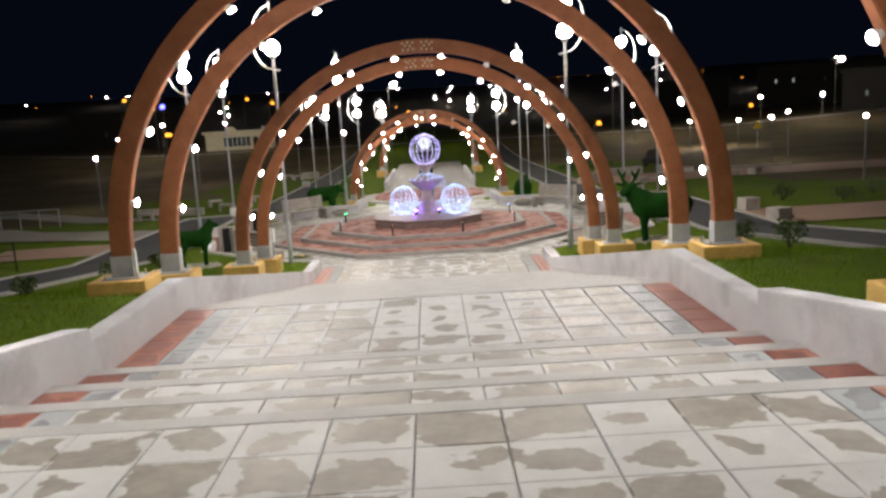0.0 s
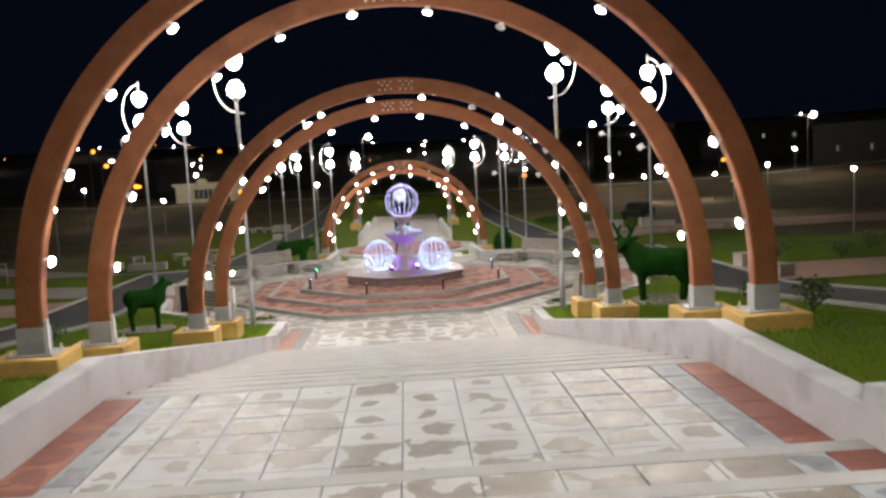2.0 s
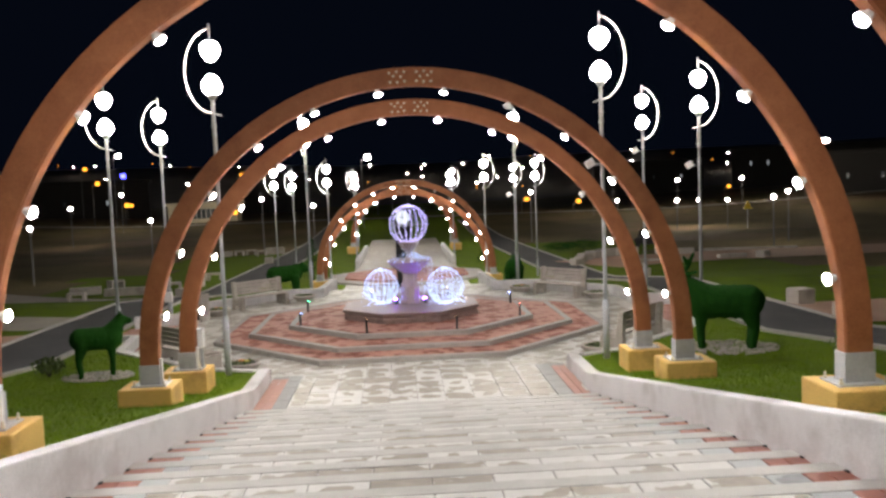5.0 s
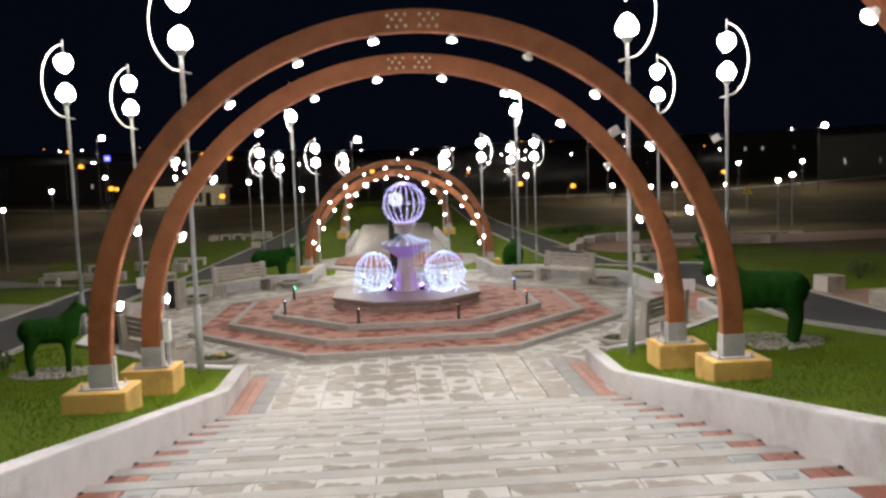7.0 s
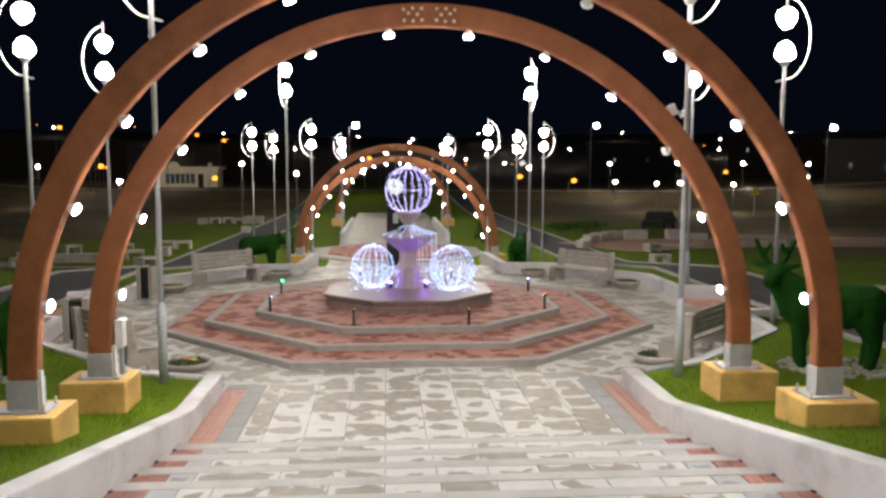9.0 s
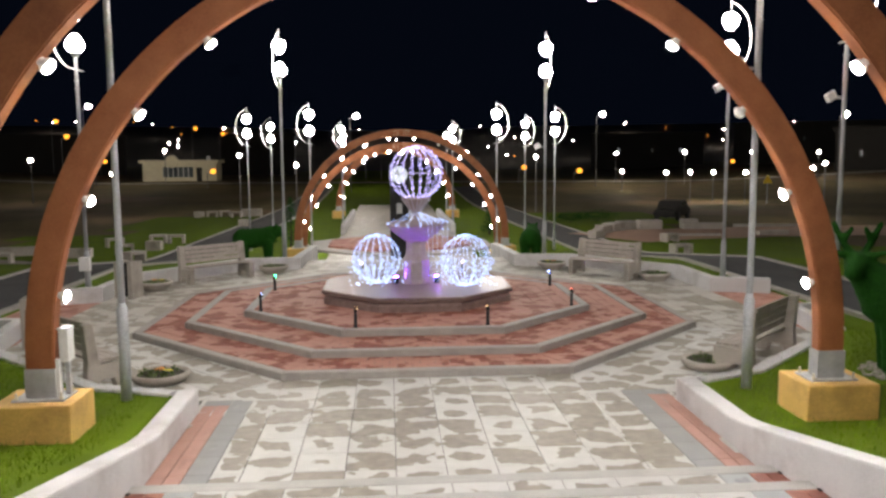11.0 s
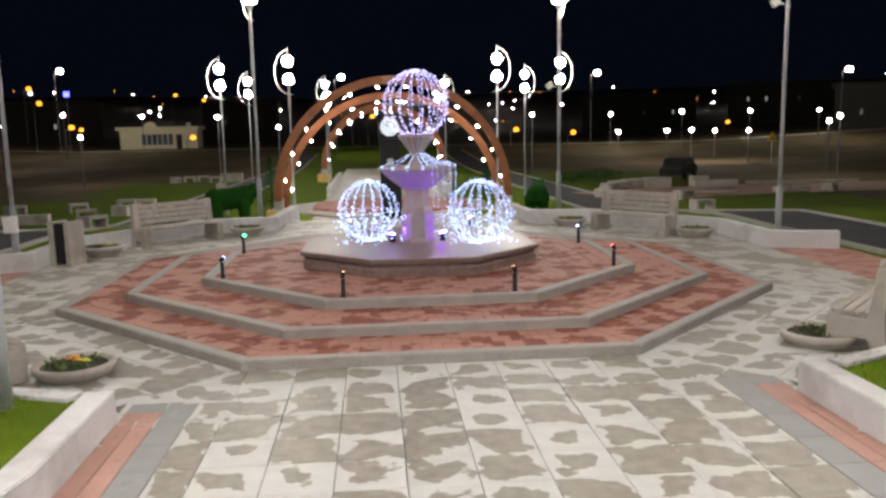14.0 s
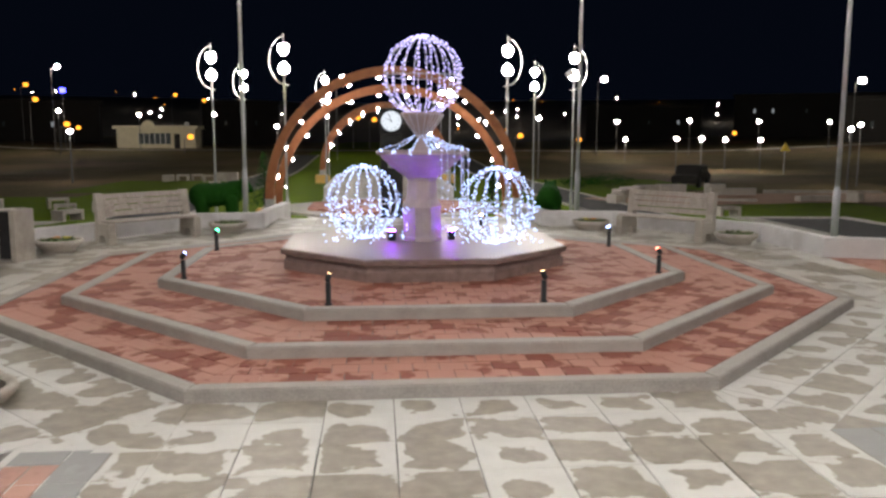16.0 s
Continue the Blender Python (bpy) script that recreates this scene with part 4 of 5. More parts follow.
def deer_limbs(k, antlers, bulk=1.0):
    leg = []
    leg_k = 1.3 if antlers else 1.0
    for x, y in ((0.42, 0.13), (0.42, -0.13)):
        leg += [((x, y, 0.8), (x + 0.02, y, 0.42), 0.14 * leg_k, 0.075 * leg_k), ((x + 0.02, y, 0.42), (x, y, 0.04), 0.075 * leg_k, 0.07 * leg_k)]
    for x, y in ((-0.50, 0.14), (-0.50, -0.14)):
        leg += [((x + 0.06, y, 0.85), (x - 0.06, y, 0.48), 0.19 * leg_k, 0.095 * leg_k), ((x - 0.06, y, 0.48), (x, y, 0.04), 0.095 * leg_k, 0.075 * leg_k)]
    body = [((-0.43, 0, 0.98), (0.42, 0, 0.98), 0.27 * bulk, 0.28 * bulk), ((-0.48, 0, 1.05), (0.1, 0, 1.02), 0.22 * bulk, 0.24 * bulk), ((0.45, 0, 1.08), (0.74, 0, 1.40), 0.24 * bulk, 0.16), ((0.72, 0, 1.43), (1.02, 0, 1.36), 0.145, 0.085),
            ((0.76, 0.10, 1.54), (0.70, 0.24, 1.62), 0.05, 0.03), ((0.76, -0.10, 1.54), (0.70, -0.24, 1.62), 0.05, 0.03), ((-0.70, 0, 1.12), (-0.76, 0, 1.0), 0.07, 0.05)]
    if antlers:
        body = body[:2] + [((0.45, 0, 1.06), (0.80, 0.05, 1.42), 0.27 * bulk, 0.19), ((0.82, 0.07, 1.46), (0.93, 0.34, 1.36), 0.185, 0.11), ((0.66, 0.12, 1.58), (0.50, 0.16, 1.62), 0.06, 0.04), ((0.98, 0.08, 1.58), (1.14, 0.06, 1.62), 0.06, 0.04), body[-1]]
        for s in (-1, 1):
            body += [((0.82 + s * 0.06, 0.02, 1.58), (0.82 + s * 0.17, -0.04, 1.74), 0.06, 0.052), ((0.82 + s * 0.17, -0.04, 1.74), (0.82 + s * 0.27, -0.06, 1.98), 0.052, 0.045), ((0.82 + s * 0.17, -0.04, 1.74), (0.82 + s * 0.08, 0.02, 1.92), 0.05, 0.042)]
    st = (0.86, 1.0, 1.1) if bulk < 1.2 else (1.12, 1.0, 1.06)
    return [(tuple(c * k * e for c, e in zip(p, st)), tuple(c * k * e for c, e in zip(q, st)), r0 * k, r1 * k) for p, q, r0, r1 in leg + body]


def bear_limbs():
    leg = []
    for x, y in ((0.45, 0.2), (0.45, -0.2), (-0.5, 0.2), (-0.5, -0.2)):
        leg.append(((x, y, 0.6), (x + 0.03, y, 0.1), 0.2, 0.13))
    limbs = leg + [((-0.5, 0, 0.7), (0.45, 0, 0.75), 0.36, 0.33), ((0.5, 0, 0.85), (0.85, 0, 0.92), 0.26, 0.2), ((0.85, 0, 0.9), (1.08, 0, 0.84), 0.16, 0.09), ((0.8, 0.15, 1.06), (0.8, 0.16, 1.1), 0.06, 0.05), ((0.8, -0.15, 1.06), (0.8, -0.16, 1.1), 0.06, 0.05)]
    return [((p[0] * 0.84, p[1], p[2] * 1.12), (q[0] * 0.84, q[1], q[2] * 1.12), r0, r1) for p, q, r0, r1 in limbs]


turf_animal("deer_figure", deer_limbs(1.0, True, 1.42), "life-size antlered deer figure covered in green artificial turf", "animal figure", pose(6.84, -6.9, 0.27, 0, 0, 162))
turf_animal("fawn_figure", deer_limbs(0.78, False, 1.18), "small fawn figure covered in green artificial turf", "animal figure", pose(-6.8, -6.75, 0.27, 0, 0, 22))
turf_animal("bear_figure", bear_limbs(), "bear figure covered in green artificial turf", "animal figure", pose(-6.0, 15.6, land(-6, 15.6), 0, 0, 5) @ Matrix.Scale(1.22, 4))
turf_animal("bear_figure", bear_limbs(), "bear figure covered in green artificial turf", "animal figure", pose(5.4, 16.0, land(5.4, 16.0), 0, 0, 75) @ Matrix.Scale(1.15, 4))


def gravel_patch(x, y, rx, ry):
    bm = bmesh.new()
    for i in range(420):
        ang, r = random.uniform(0, 6.283), math.sqrt(random.random())
        px, py = x + rx * r * math.cos(ang), y + ry * r * math.sin(ang)
        bmesh.ops.create_icosphere(bm, subdivisions=1, radius=random.uniform(0.02, 0.045), matrix=Matrix.Translation((px, py, land(px, py) + 0.02)) @ Matrix.Diagonal((1.3, 1, 0.6, 1)))
    tagged(part("gravel", bm, M_GRAVEL), "loose pale stones round the turf figure's feet", "gravel", kind="stuff")


gravel_patch(7.0, -6.95, 1.0, 0.8)
gravel_patch(-6.8, -6.75, 0.75, 0.5)

# ---- fittings on the posts ----


def power_box(x, y, z):
    a = thing("control_box", "narrow white metal control box on a conduit beside the arch", "control box", at=pose(x, y, z))
    part("case", B(-0.05, 0.05, -0.09, 0.09, 0.40, 0.76, bevel=0.006), M_WHITE, a)
    part("lid", B(-0.06, 0.06, -0.1, 0.1, 0.762, 0.78, bevel=0.003), M_STEEL, a)
    part("conduit", B(-0.025, 0.025, -0.025, 0.025, -0.01, 0.40), M_POLE, a)


power_box(-4.18, -8.36, 0.71)


def meter_box(x, y, z):
    a = thing("meter_box", "small white metal meter box strapped to a lamp post", "meter box", at=pose(x, y, z))
    part("case", B(-0.12, 0.12, -0.07, 0.07, 0.0, 0.32, bevel=0.01), M_WHITE, a)
    part("door", B(-0.1, 0.1, -0.078, -0.0715, 0.02, 0.3, bevel=0.002), M_WHITE, a)
    part("strap", B(-0.05, 0.05, 0.0715, 0.13, 0.13, 0.17), M_POLE, a)


meter_box(-7.75, 1.92, 0.75)


def floodlight(x, y, z, turn):
    a = thing("flood_lamp", "small white flood lamp clamped to a lamp post", "flood lamp", "white flood lamps on the posts", at=pose(x, y, z, 0, 0, turn))
    part("bracket", B(-0.02, 0.12, -0.02, 0.02, -0.02, 0.02), M_POLE, a)
    bm = B(-0.095, 0.095, -0.045, 0.045, -0.08, 0.08, bevel=0.012)
    bm.transform(pose(0.19, 0, 0.02, 0, 30, 0))
    part("head", bm, M_WHITE, a)


for x, y, z, t in ((7.95, 2.7, 5.05, 190), (4.44, 8.6, 3.7, 190), (4.02, -7.33, 4.42, 185), (7.8, -2.8, 4.4, 190)):
    floodlight(x, y, z, t)

# ---- clock ----


def build_clock():
    a = thing("clock_pillar", "dark square pillar clock with a lit white dial", "clock", at=pose(-0.12, 17.6, Z_FAR - 0.2))
    part("pillar", B(-0.40, 0.40, -0.40, 0.40, 0, 3.5, bevel=0.015), M_BLACK, a)
    part("housing", B(-0.43, 0.43, -0.43, 0.43, 3.52, 4.42, bevel=0.02), M_BLACK, a)
    bm = lathe(bmesh.new(), ((0.36, 0.0), (0.36, 0.012), (0.33, 0.016)), 32)
    bm.transform(pose(0, -0.432, 3.97, 90))
    dial = part("dial", bm, M_CLOCK, a, "lit white clock dial")
    for i in range(12):
        bm = B(-0.008, 0.008, -0.46, -0.452, 0.25, 0.31)
        bm.transform(pose(0, 0, 3.97, 0, 30 * i))
        part("hour_mark", bm, M_BLACK, dial)
    for ang, ln, w in ((-62, 0.2, 0.014), (-20, 0.28, 0.01)):
        bm = B(-w, w, -0.468, -0.461, -0.04, ln)
        bm.transform(pose(0, 0, 3.97, 0, ang))
        part("pointer", bm, M_BLACK, dial)
    part("notice", B(-0.12, 0.12, -0.407, -0.401, 2.3, 2.75), M_STEEL, a, "grey notice plate")


build_clock()

# ---- out on the lawns ----


def build_cube():
    a = thing("stool", "pale hollow concrete cube stool standing on the grass", "stool", "concrete cube stools")
    part("top", B(-0.42, 0.42, -0.28, 0.28, 0.34, 0.46, bevel=0.01), M_CONCRETE, a)
    for s in (-1, 1):
        part("side", B(s * 0.36 - 0.06, s * 0.36 + 0.06, -0.28, 0.28, -0.1, 0.338, bevel=0.008), M_CONCRETE, a)
    return a


cube = build_cube()
CUBES = ((11.9, 16.0, 10), (14.0, 23.3, 25), (-13.1, 21.3, 20), (-12.9, 26.3, 5), (-11.9, 26.1, 5), (-10.9, 15.6, 60), (-14.6, 24.5, 30), (-15.6, 47.4, 80), (-14.7, 48.0, 0), (-13.8, 48.6, 20), (-12.6, 47.0, 0), (22.6, 25.4, 40), (-16.5, 16.5, 10), (-17.2, 24, 50))
for i, (x, y, r) in enumerate(CUBES):
    m = pose(x, y, land(x, y), 0, 0, r)
    if i:
        copy_thing(cube, m)
    else:
        cube.matrix_basis = m


def solid_block(x, y, sx, sy, sz, r):
    a = thing("concrete_block", "solid pale concrete block beside the path", "block", "solid concrete blocks", at=pose(x, y, land(x, y) - 0.05, 0, 0, r))
    part("body", B(-sx / 2, sx / 2, -sy / 2, sy / 2, 0, sz + 0.05, bevel=0.015), M_CONCRETE, a)


for x, y, sx, sy, sz, r in ((12.2, 0.2, 0.6, 0.6, 0.5, 10), (12.15, -2.6, 0.6, 0.6, 0.45, 20), (10.7, 25.4, 0.7, 0.6, 0.45, 30), (11.3, 27.0, 0.6, 1.2, 0.45, -25), (12.0, 28.7, 0.9, 0.6, 0.5, 30), (13.0, 30.2, 0.9, 1.0, 0.5, 30), (14.0, 31.0, 1.1, 0.7, 0.55, 20), (15.4, 30.9, 1.5, 0.7, 0.6, 5),
                           (18.7, 30.5, 2.5, 0.5, 0.42, -5), (18.2, 31.6, 1.0, 0.6, 0.6, 0), (16.6, 25.9, 2.4, 0.4, 0.16, -3), (20.8, 25.9, 1.8, 0.5, 0.3, 5), (24.5, 31.6, 6.5, 0.3, 0.2, -8), (-12.1, 22.7, 0.7, 0.6, 0.45, 0), (-15.2, 19.8, 2.2, 0.5, 0.4, 5), (-17.8, 21.0, 1.6, 0.5, 0.4, 20), (-11.6, 48.2, 1.6, 0.6, 0.6, 0), (-10.4, 37.5, 0.6, 0.5, 0.5, 0)):
    solid_block(x, y, sx, sy, sz, r)


def bush(x, y, r, h, mat, label, n=260):
    a = thing("bush", label, "bush", "small bushes", at=pose(x, y, land(x, y)))
    for i in range(5):
        ang = i * 1.3
        part("stem", tube(bmesh.new(), ((0, 0, -0.05), (0.3 * r * math.cos(ang), 0.3 * r * math.sin(ang), h * 0.5), (0.6 * r * math.cos(ang), 0.6 * r * math.sin(ang), h * 0.9)), 0.012, 5, 0.004), M_SOIL, a)
    bm = bmesh.new()
    for i in range(n):
        d = Vector((random.gauss(0, 1), random.gauss(0, 1), random.gauss(0, 1))).normalized() * random.uniform(0.4, 1.0)
        p = Vector((d.x * r, d.y * r, h * 0.55 + d.z * h * 0.45))
        u = Vector((random.gauss(0, 1), random.gauss(0, 1), random.gauss(0, 1))).normalized() * 0.05
        w = u.cross(Vector((random.gauss(0, 1), random.gauss(0, 1), random.gauss(0, 1)))).normalized() * 0.03
        bm.faces.new([bm.verts.new(q) for q in (p - u, p + w, p + u, p - w)])
    tagged(part("foliage", bm, mat, a), kind="stuff")


for x, y, r, h in ((8.3, -9.3, 0.35, 0.7), (8.1, -12.5, 0.4, 0.75), (-8.3, -9.0, 0.4, 0.6), (-8.6, -13.0, 0.3, 0.5), (14.5, 2.5, 0.5, 0.7), (16.5, 1.5, 0.6, 0.6), (18.5, 3, 0.6, 0.8), (-8.0, -6.4, 0.35, 0.45)):
    bush(x, y, r, h, M_LEAF, "small ragged dry-leaved bush on the lawn")
for x, y, r, h in ((11.9, 37.0, 1.5, 0.8), (13.9, 37.6, 1.7, 0.9)):
    bush(x, y, r, h, M_TOPIARY, "low dark shrub mound on the far lawn", 900)


def tree(x, y, h):
    a = thing("fir_tree", "small dark fir tree beside the far walk", "tree", "small dark firs", at=pose(x, y, land(x, y)))
    part("trunk", tube(bmesh.new(), ((0, 0, -0.1), (0.02, 0, h * 0.5), (0, 0, h)), 0.07, 7, 0.015), M_SOIL, a)
    bm = bmesh.new()
    for i in range(900):
        f = random.random() ** 0.7
        z = h * (0.12 + 0.88 * (1 - f))
        r = 0.32 * h * f * random.uniform(0.35, 1.0) + 0.03
        ang = random.uniform(0, 6.283)
        p = Vector((r * math.cos(ang), r * math.sin(ang), z - 0.1 * r))
        u = Vector((math.cos(ang), math.sin(ang), -0.35)) * random.uniform(0.08, 0.16)
        w = Vector((-math.sin(ang), math.cos(ang), 0.1)) * 0.03
        bm.faces.new([bm.verts.new(q) for q in (p - u * 0.5, p + w, p + u, p - w)])
    tagged(part("crown", bm, M_TOPIARY, a), kind="stuff")


tree(-5.6, 24.0, 2.6)
tree(5.4, 30.0, 2.0)

# rail and wire fence by the sunken path
rail = thing("handrail", "low galvanised handrail with posts on the lawn", "handrail")
for z in (0.62, 0.9):
    part("rail", tube(bmesh.new(), ((-20.6, 8.6, land(-20.6, 8.6) + z), (-17.6, 8.2, land(-17.6, 8.2) + z)), 0.03, 8), M_POLE, rail)
for i in range(4):
    x, y = -20.6 + i, 8.6 - 0.133 * i
    part("post", tube(bmesh.new(), ((x, y, land(x, y) - 0.1), (x, y, land(x, y) + 0.9)), 0.025, 8), M_POLE, rail)
fence = thing("fence", "dark wire fence on steel posts beyond the asphalt", "fence")
for i in range(8):
    x, y = -20.0 + 0.95 * i, -3.2 - 0.15 * i
    z = land(x, y)
    part("post", tube(bmesh.new(), ((x, y, z - 0.1), (x, y, z + 0.95)), 0.025, 7), M_DARK, fence)
for k in range(5):
    part("wire", tube(bmesh.new(), [(-20.0 + 0.95 * i, -3.2 - 0.15 * i, land(-20.0 + 0.95 * i, -3.2 - 0.15 * i) + 0.12 + 0.2 * k) for i in range(8)], 0.007, 4), M_DARK, fence)

# ---- far lamps, houses and town ----


def far_lamp(x, y, z, mat, r, label, grp, arm=0.0):
    g = land(x, y)
    a = thing("street_lamp", label, "street lamp", grp, at=pose(x, y, g))
    part("pole", lathe(bmesh.new(), ((0.06, -0.3), (0.045, z - g)), 8), M_FAR_POLE, a)
    if arm:
        part("arm", tube(bmesh.new(), ((0, 0, z - g - 0.15), (arm, 0, z - g)), 0.04, 6), M_POLE, a)
    part("globe", ball(bmesh.new(), (arm, 0, z - g + r * 0.6), (r, r, r * 0.85), 12, 8), mat, a, "glowing globe", True)


WHITE = ((-21.4, 45.0, 2.3), (-32.3, 100.0, 4.7), (-9.3, 60.0, 2.8), (-13.7, 55.0, 3.7), (31.7, 95.0, 3.9), (28.2, 80.0, 1.6), (26.7, 60.0, 1.8), (39.8, 90.0, 4.0), (29.9, 62.0, 1.8), (33.1, 64.0, 1.7), (34.7, 60.0, 1.7), (51.5, 95.0, 4.0),
         (27.4, 34.0, 2.5), (30.5, 38.0, 2.8), (58.7, 90.0, 3.9), (11.9, 50.0, 3.4), (-39.0, 90.0, 4.9), (-23.5, 27.5, 2.5), (-38, 70, 3.4), (23, 12, 2.9), (30, 16, 3.0))
for x, y, z in WHITE:
    far_lamp(x, y, z, M_FAR_W, 0.09 + 0.0014 * y, "single-globe park lamp lit white on a thin pole", "distant white park lamps")
for x, y, z in ((-42.6, 98.0, 10.7), (27.0, 88.0, 8.9), (54.5, 78.0, 8.3), (-5.2, 83.0, 8.5)):
    far_lamp(x, y, z, M_FAR_W, 0.35, "tall distant mast lamp lit white", "distant white mast lamps", 0.8)
for x, y, z in ((-59.0, 128.0, 10.1), (-49.6, 108.0, 6.9), (-41.8, 98.0, 3.3), (-51.0, 128.0, 3.1), (-42.1, 158.0, 10.0), (-35.4, 153.0, 8.7), (-24.9, 93.0, 1.7), (-1.7, 118.0, 4.4), (18.3, 98.0, 1.9), (25.2, 93.0, 1.4), (62.4, 128.0, 2.4), (1.0, 120.0, 4.3), (-4.3, 119.0, 4.7)):
    far_lamp(x, y, z, M_FAR_O, 0.4, "distant orange sodium street lamp on a pole", "distant sodium lamps", 0.8)


def build_kiosk():
    x, y = -33.1, 113.0
    a = thing("kiosk", "long low cream kiosk with a flat roof and curved gable", "building", at=pose(x, y, land(x, y) + 0.1, 0, 0, 1) @ Matrix.Scale(0.88, 4))
    for x0, x1, z0, z1 in ((-6.4, -2.9, 0, 3.2), (-2.9, 2.4, 0, 0.7), (-2.9, 2.4, 2.5, 3.2), (2.4, 2.9, 0, 3.2), (3.9, 6.4, 0, 3.2), (2.9, 3.9, 2.4, 3.2)):
        part("wall", B(x0, x1, -2.5, -2.2, z0, z1), M_KIOSK, a)
    part("wall", B(-6.4, -6.1, -2.198, 2.5, 0, 3.2), M_KIOSK, a)
    part("wall", B(6.1, 6.4, -2.198, 2.5, 0, 3.2), M_KIOSK, a)
    part("wall", B(-6.098, 6.098, 2.2, 2.5, 0, 3.2), M_KIOSK, a)
    part("roof", B(-6.9, 6.9, -3.0, 3.0, 3.21, 3.75, bevel=0.05), M_KIOSK, a, "thick cream flat roof")
    bm = lathe(bmesh.new(), ((1.1, -0.2), (1.1, 0.2)), 28)
    bm.transform(pose(-1.2, -2.7, 3.5, 90))
    part("gable", bm, M_KIOSK, a, "curved cream gable")
    for i in range(6):
        xx = -2.9 + 0.883 * i
        w = part("window", B(xx + 0.06, xx + 0.82, -2.40, -2.36, 0.7, 2.5), M_GLASSY, a)
        part("mullion", B(xx - 0.05, xx + 0.05, -2.46, -2.3, 0.7, 2.5), M_WHITE, w)
    part("door", B(2.92, 3.88, -2.42, -2.36, 0.02, 2.4), M_DARK, a)
    part("vent", B(4.3, 4.9, -0.3, 0.3, 3.76, 4.4), M_STEEL, a)


build_kiosk()


def far_house(x, y, w, h, windows, r=0):
    a = thing("house", "dark distant building with a few lit windows", "building", "distant dark buildings", at=pose(x, y, land(x, y) - 0.3, 0, 0, r))
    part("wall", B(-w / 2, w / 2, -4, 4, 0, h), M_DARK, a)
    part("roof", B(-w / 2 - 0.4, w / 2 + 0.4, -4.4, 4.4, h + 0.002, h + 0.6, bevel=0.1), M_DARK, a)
    for fx, fz, lit in windows:
        part("window", B(fx * w / 2 - 0.22, fx * w / 2 + 0.22, -4.06, -4.004, fz * h, fz * h + 0.9), M_WIN if lit else M_GLASSY, a, "lit window" if lit else "")


M_WIN = glow("lit_window", (0.9, 0.95, 1.0), 0.12)
far_house(95, 150, 40, 8.5, ((-0.8, 0.6, 1), (-0.62, 0.6, 1), (-0.3, 0.6, 0), (0.2, 0.3, 1), (0.5, 0.3, 0), (0.7, 0.6, 1)), -25)
far_house(62, 175, 26, 8, ((-0.5, 0.5, 1), (0.1, 0.5, 0), (0.6, 0.5, 1)), -15)
far_house(-62, 140, 22, 7, ((-0.4, 0.4, 0), (0.3, 0.4, 1)), 15)
far_house(-30, 170, 16, 9, ((-0.4, 0.5, 0), (0.4, 0.5, 0)), 5)
far_house(74, 100, 12, 6, ((-0.4, 0.35, 0), (0.4, 0.35, 0)), -35)

sign = thing("road_sign", "yellow triangular warning sign on a thin pole", "sign", at=pose(36.0, 58, land(36.0, 58)))
part("pole", lathe(bmesh.new(), ((0.04, -0.2), (0.04, 2.2)), 8), M_POLE, sign)
bm = lathe(bmesh.new(), ((0.55, -0.02), (0.55, 0.02)), 3)
bm.transform(pose(0, -0.06, 2.3, 90, 0, 0) @ pose(0, 0, 0, 0, 0, 90))
part("plate", bm, M_SIGN, sign)

blue_sign = thing("lit_sign", "distant blue glowing sign on a post", "sign", at=pose(-41.3, 98, land(-41.3, 98)))
part("post", lathe(bmesh.new(), ((0.05, -0.2), (0.05, 7.6)), 8), M_FAR_POLE, blue_sign)
part("panel", B(-0.32, 0.32, -0.1, 0.1, 7.602, 8.2), M_FAR_B, blue_sign, "blue glowing panel")

car = thing("parked_car", "small dark car parked beside the far paved path", "car", at=pose(19.8, 39.0, land(19.8, 39.0) - 0.02, 0, 0, 55))
bm = bmesh.new()
prof = ((-2.0, 0.3), (-2.05, 0.75), (-1.2, 0.85), (-0.7, 1.4), (0.8, 1.42), (1.4, 0.95), (2.0, 0.85), (2.05, 0.35))
lo, hi = [bm.verts.new((x, -0.8, z)) for x, z in prof], [bm.verts.new((x, 0.8, z)) for x, z in prof]
bm.faces.new(lo)
bm.faces.new(hi[::-1])
for i in range(len(lo)):
    j = (i + 1) % len(lo)
    bm.faces.new((lo[i], hi[i], hi[j], lo[j]))
bmesh.ops.recalc_face_normals(bm, faces=bm.faces)
bmesh.ops.bevel(bm, geom=list(bm.edges), offset=0.08, segments=2, affect="EDGES")
part("body", bm, M_DARK, car)
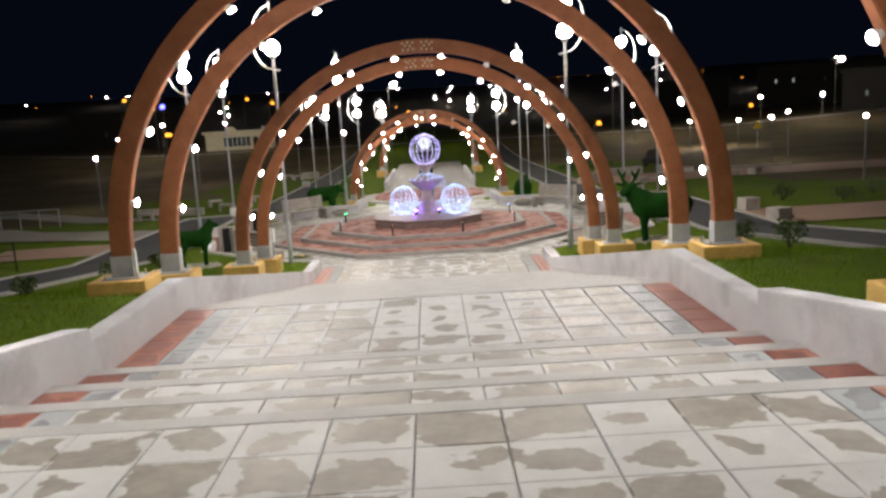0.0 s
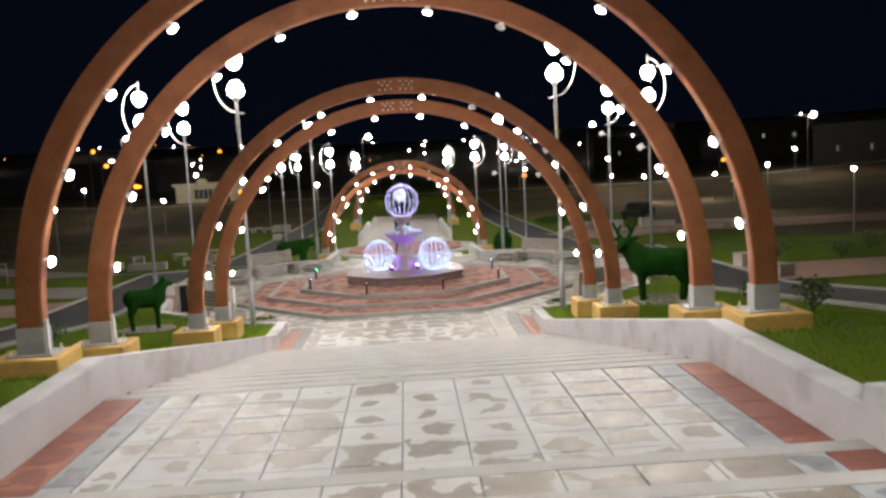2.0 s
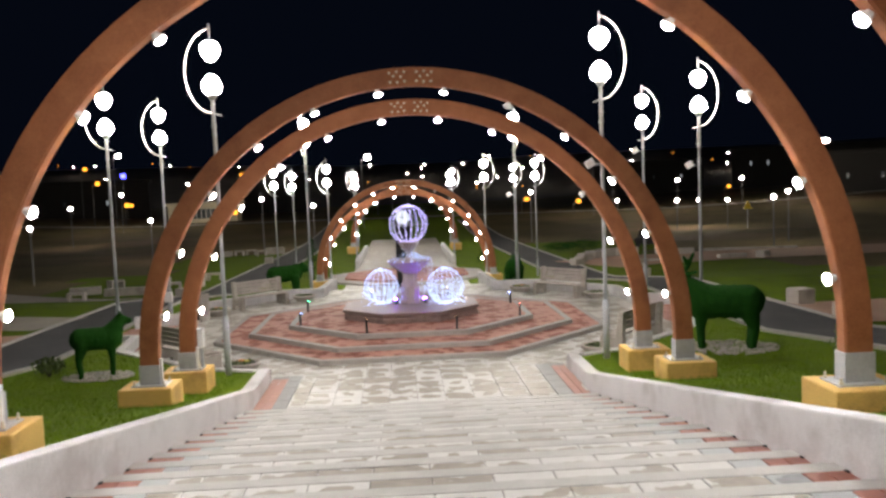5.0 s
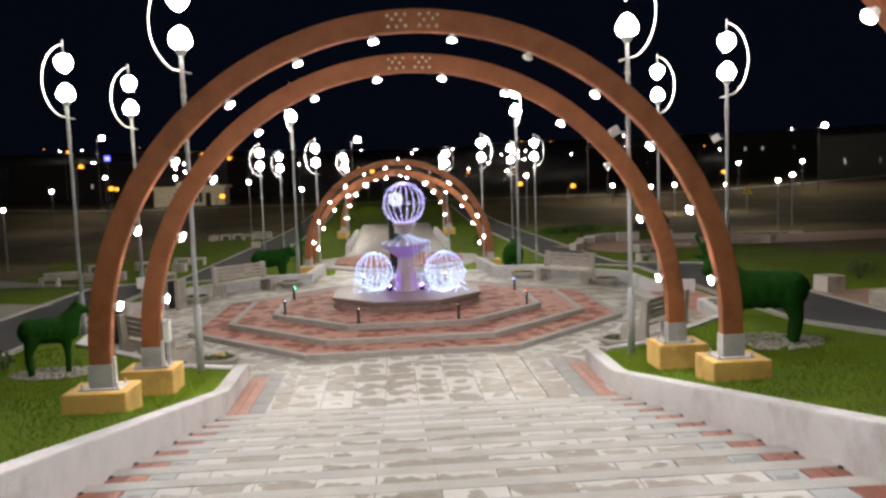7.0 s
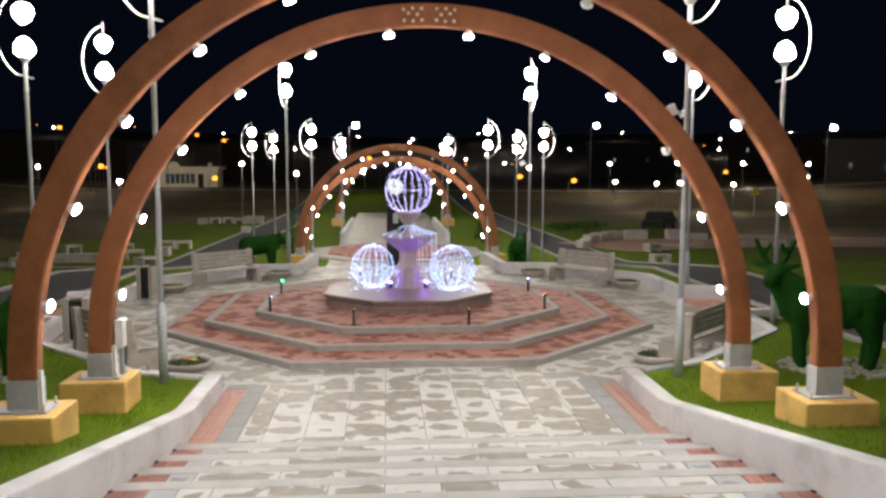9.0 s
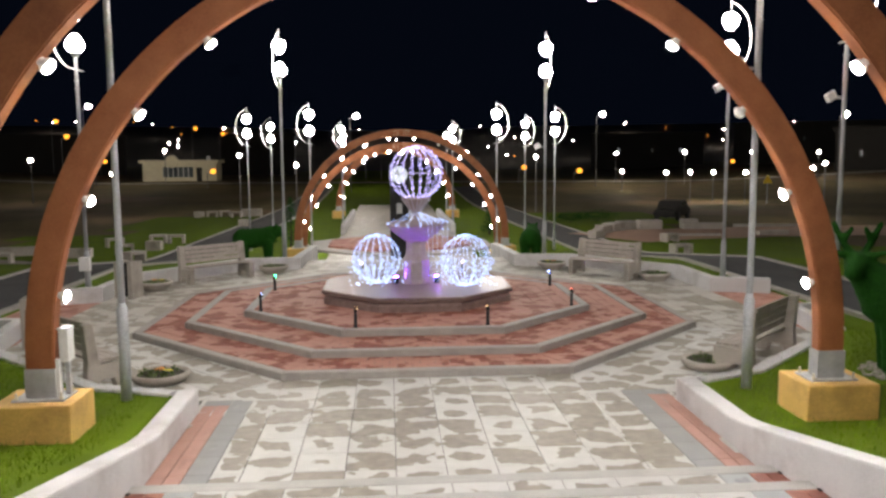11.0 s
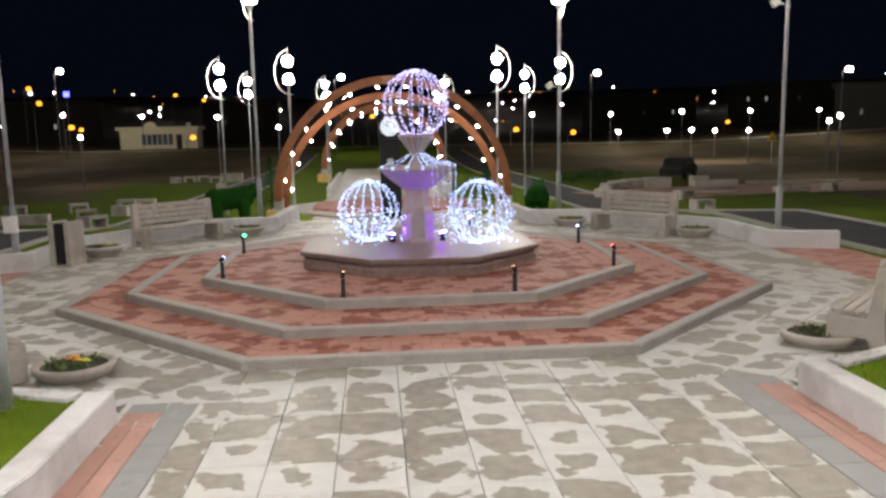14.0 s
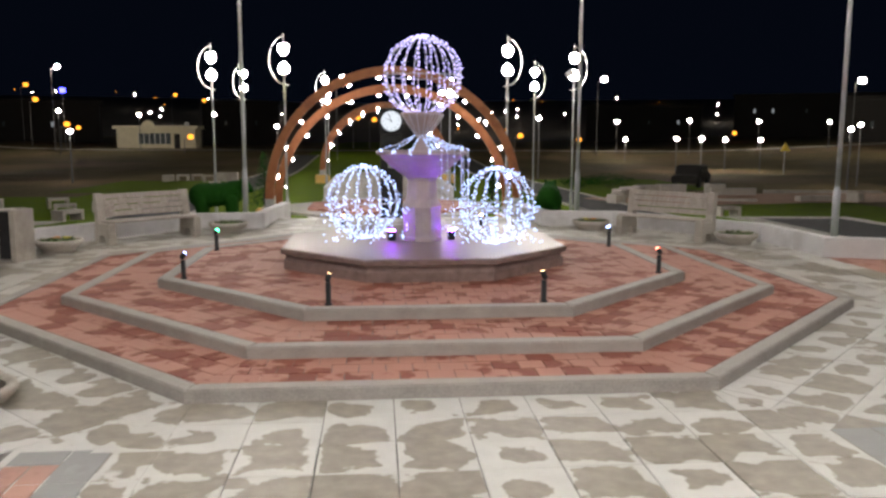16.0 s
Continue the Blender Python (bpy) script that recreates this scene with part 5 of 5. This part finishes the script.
for s in (-1, 1):
    part("side_window", B(-0.75, 0.85, s * 0.80 - 0.012, s * 0.80 + 0.012, 0.95, 1.32), M_GLASSY, car)
    for x in (-1.25, 1.25):
        bm = lathe(bmesh.new(), ((0.32, -0.1), (0.32, 0.1)), 18)
        bm.transform(pose(x, s * 0.75, 0.32, 90))
        part("wheel", bm, M_BLACK, car)

town = thing("town_lights", "scattered tiny lights of a far town on the hillside", "town lights")
for mat, n, seed in ((M_FAR_W, 46, 3), (M_FAR_O, 26, 5)):
    rng = random.Random(seed)
    pts = []
    for i in range(n):
        ang = math.radians(rng.uniform(-40, 40))
        d = rng.uniform(260, 480)
        x, y = d * math.sin(ang), d * math.cos(ang)
        pts.append((x, y, land(x, y) + rng.uniform(3, 8)))
    bits("lamp_points", pts, 0.3, mat, town, "tiny far lamps")

# ---- grass ----
bm_v, bm_f = [], []
rng = random.Random(11)
count = 0
while count < 62000:
    s = rng.choice((-1, 1))
    y = rng.uniform(-25.5, -3.5)
    x = rng.uniform(3.6, 9.0)
    if y > -6.9 and inside(PLAZA, x - 0.25, y - 0.25) or y > -6.9 and inside(PLAZA, x, y):
        continue
    if x < lerp_table(WALL_X, y) + 0.42 or x > 9.0:
        continue
    x *= s
    z = land(x, y) - 0.005
    ang, h = rng.uniform(0, 6.283), rng.uniform(0.03, 0.075)
    dx, dy = 0.006 * math.cos(ang), 0.006 * math.sin(ang)
    lx, ly = rng.uniform(-0.035, 0.035), rng.uniform(-0.035, 0.035)
    k = len(bm_v)
    bm_v += [(x - dx, y - dy, z), (x + dx, y + dy, z), (x + lx, y + ly, z + h)]
    bm_f.append((k, k + 1, k + 2))
    count += 1
gme = bpy.data.meshes.new("grass")
gme.from_pydata(bm_v, [], bm_f)
gme.materials.append(M_BLADE)
tagged(new("grass", gme), "short bright green lawn grass", "grass", kind="stuff")

# ---- loose slabs and pavers of the stairs and plaza ----
for pname, pmesh, ploc, pparent in PIECES:
    ob = new(pname, pmesh)
    ob.parent = pparent
    ob.location = (ploc[0], ploc[1], ploc[2] + random.uniform(-0.0015, 0.0015))
for pmesh, m, pparent in SINGLE:
    ob = new(pmesh.name.split(".")[0], pmesh)
    ob.parent = pparent
    ob.matrix_basis = m
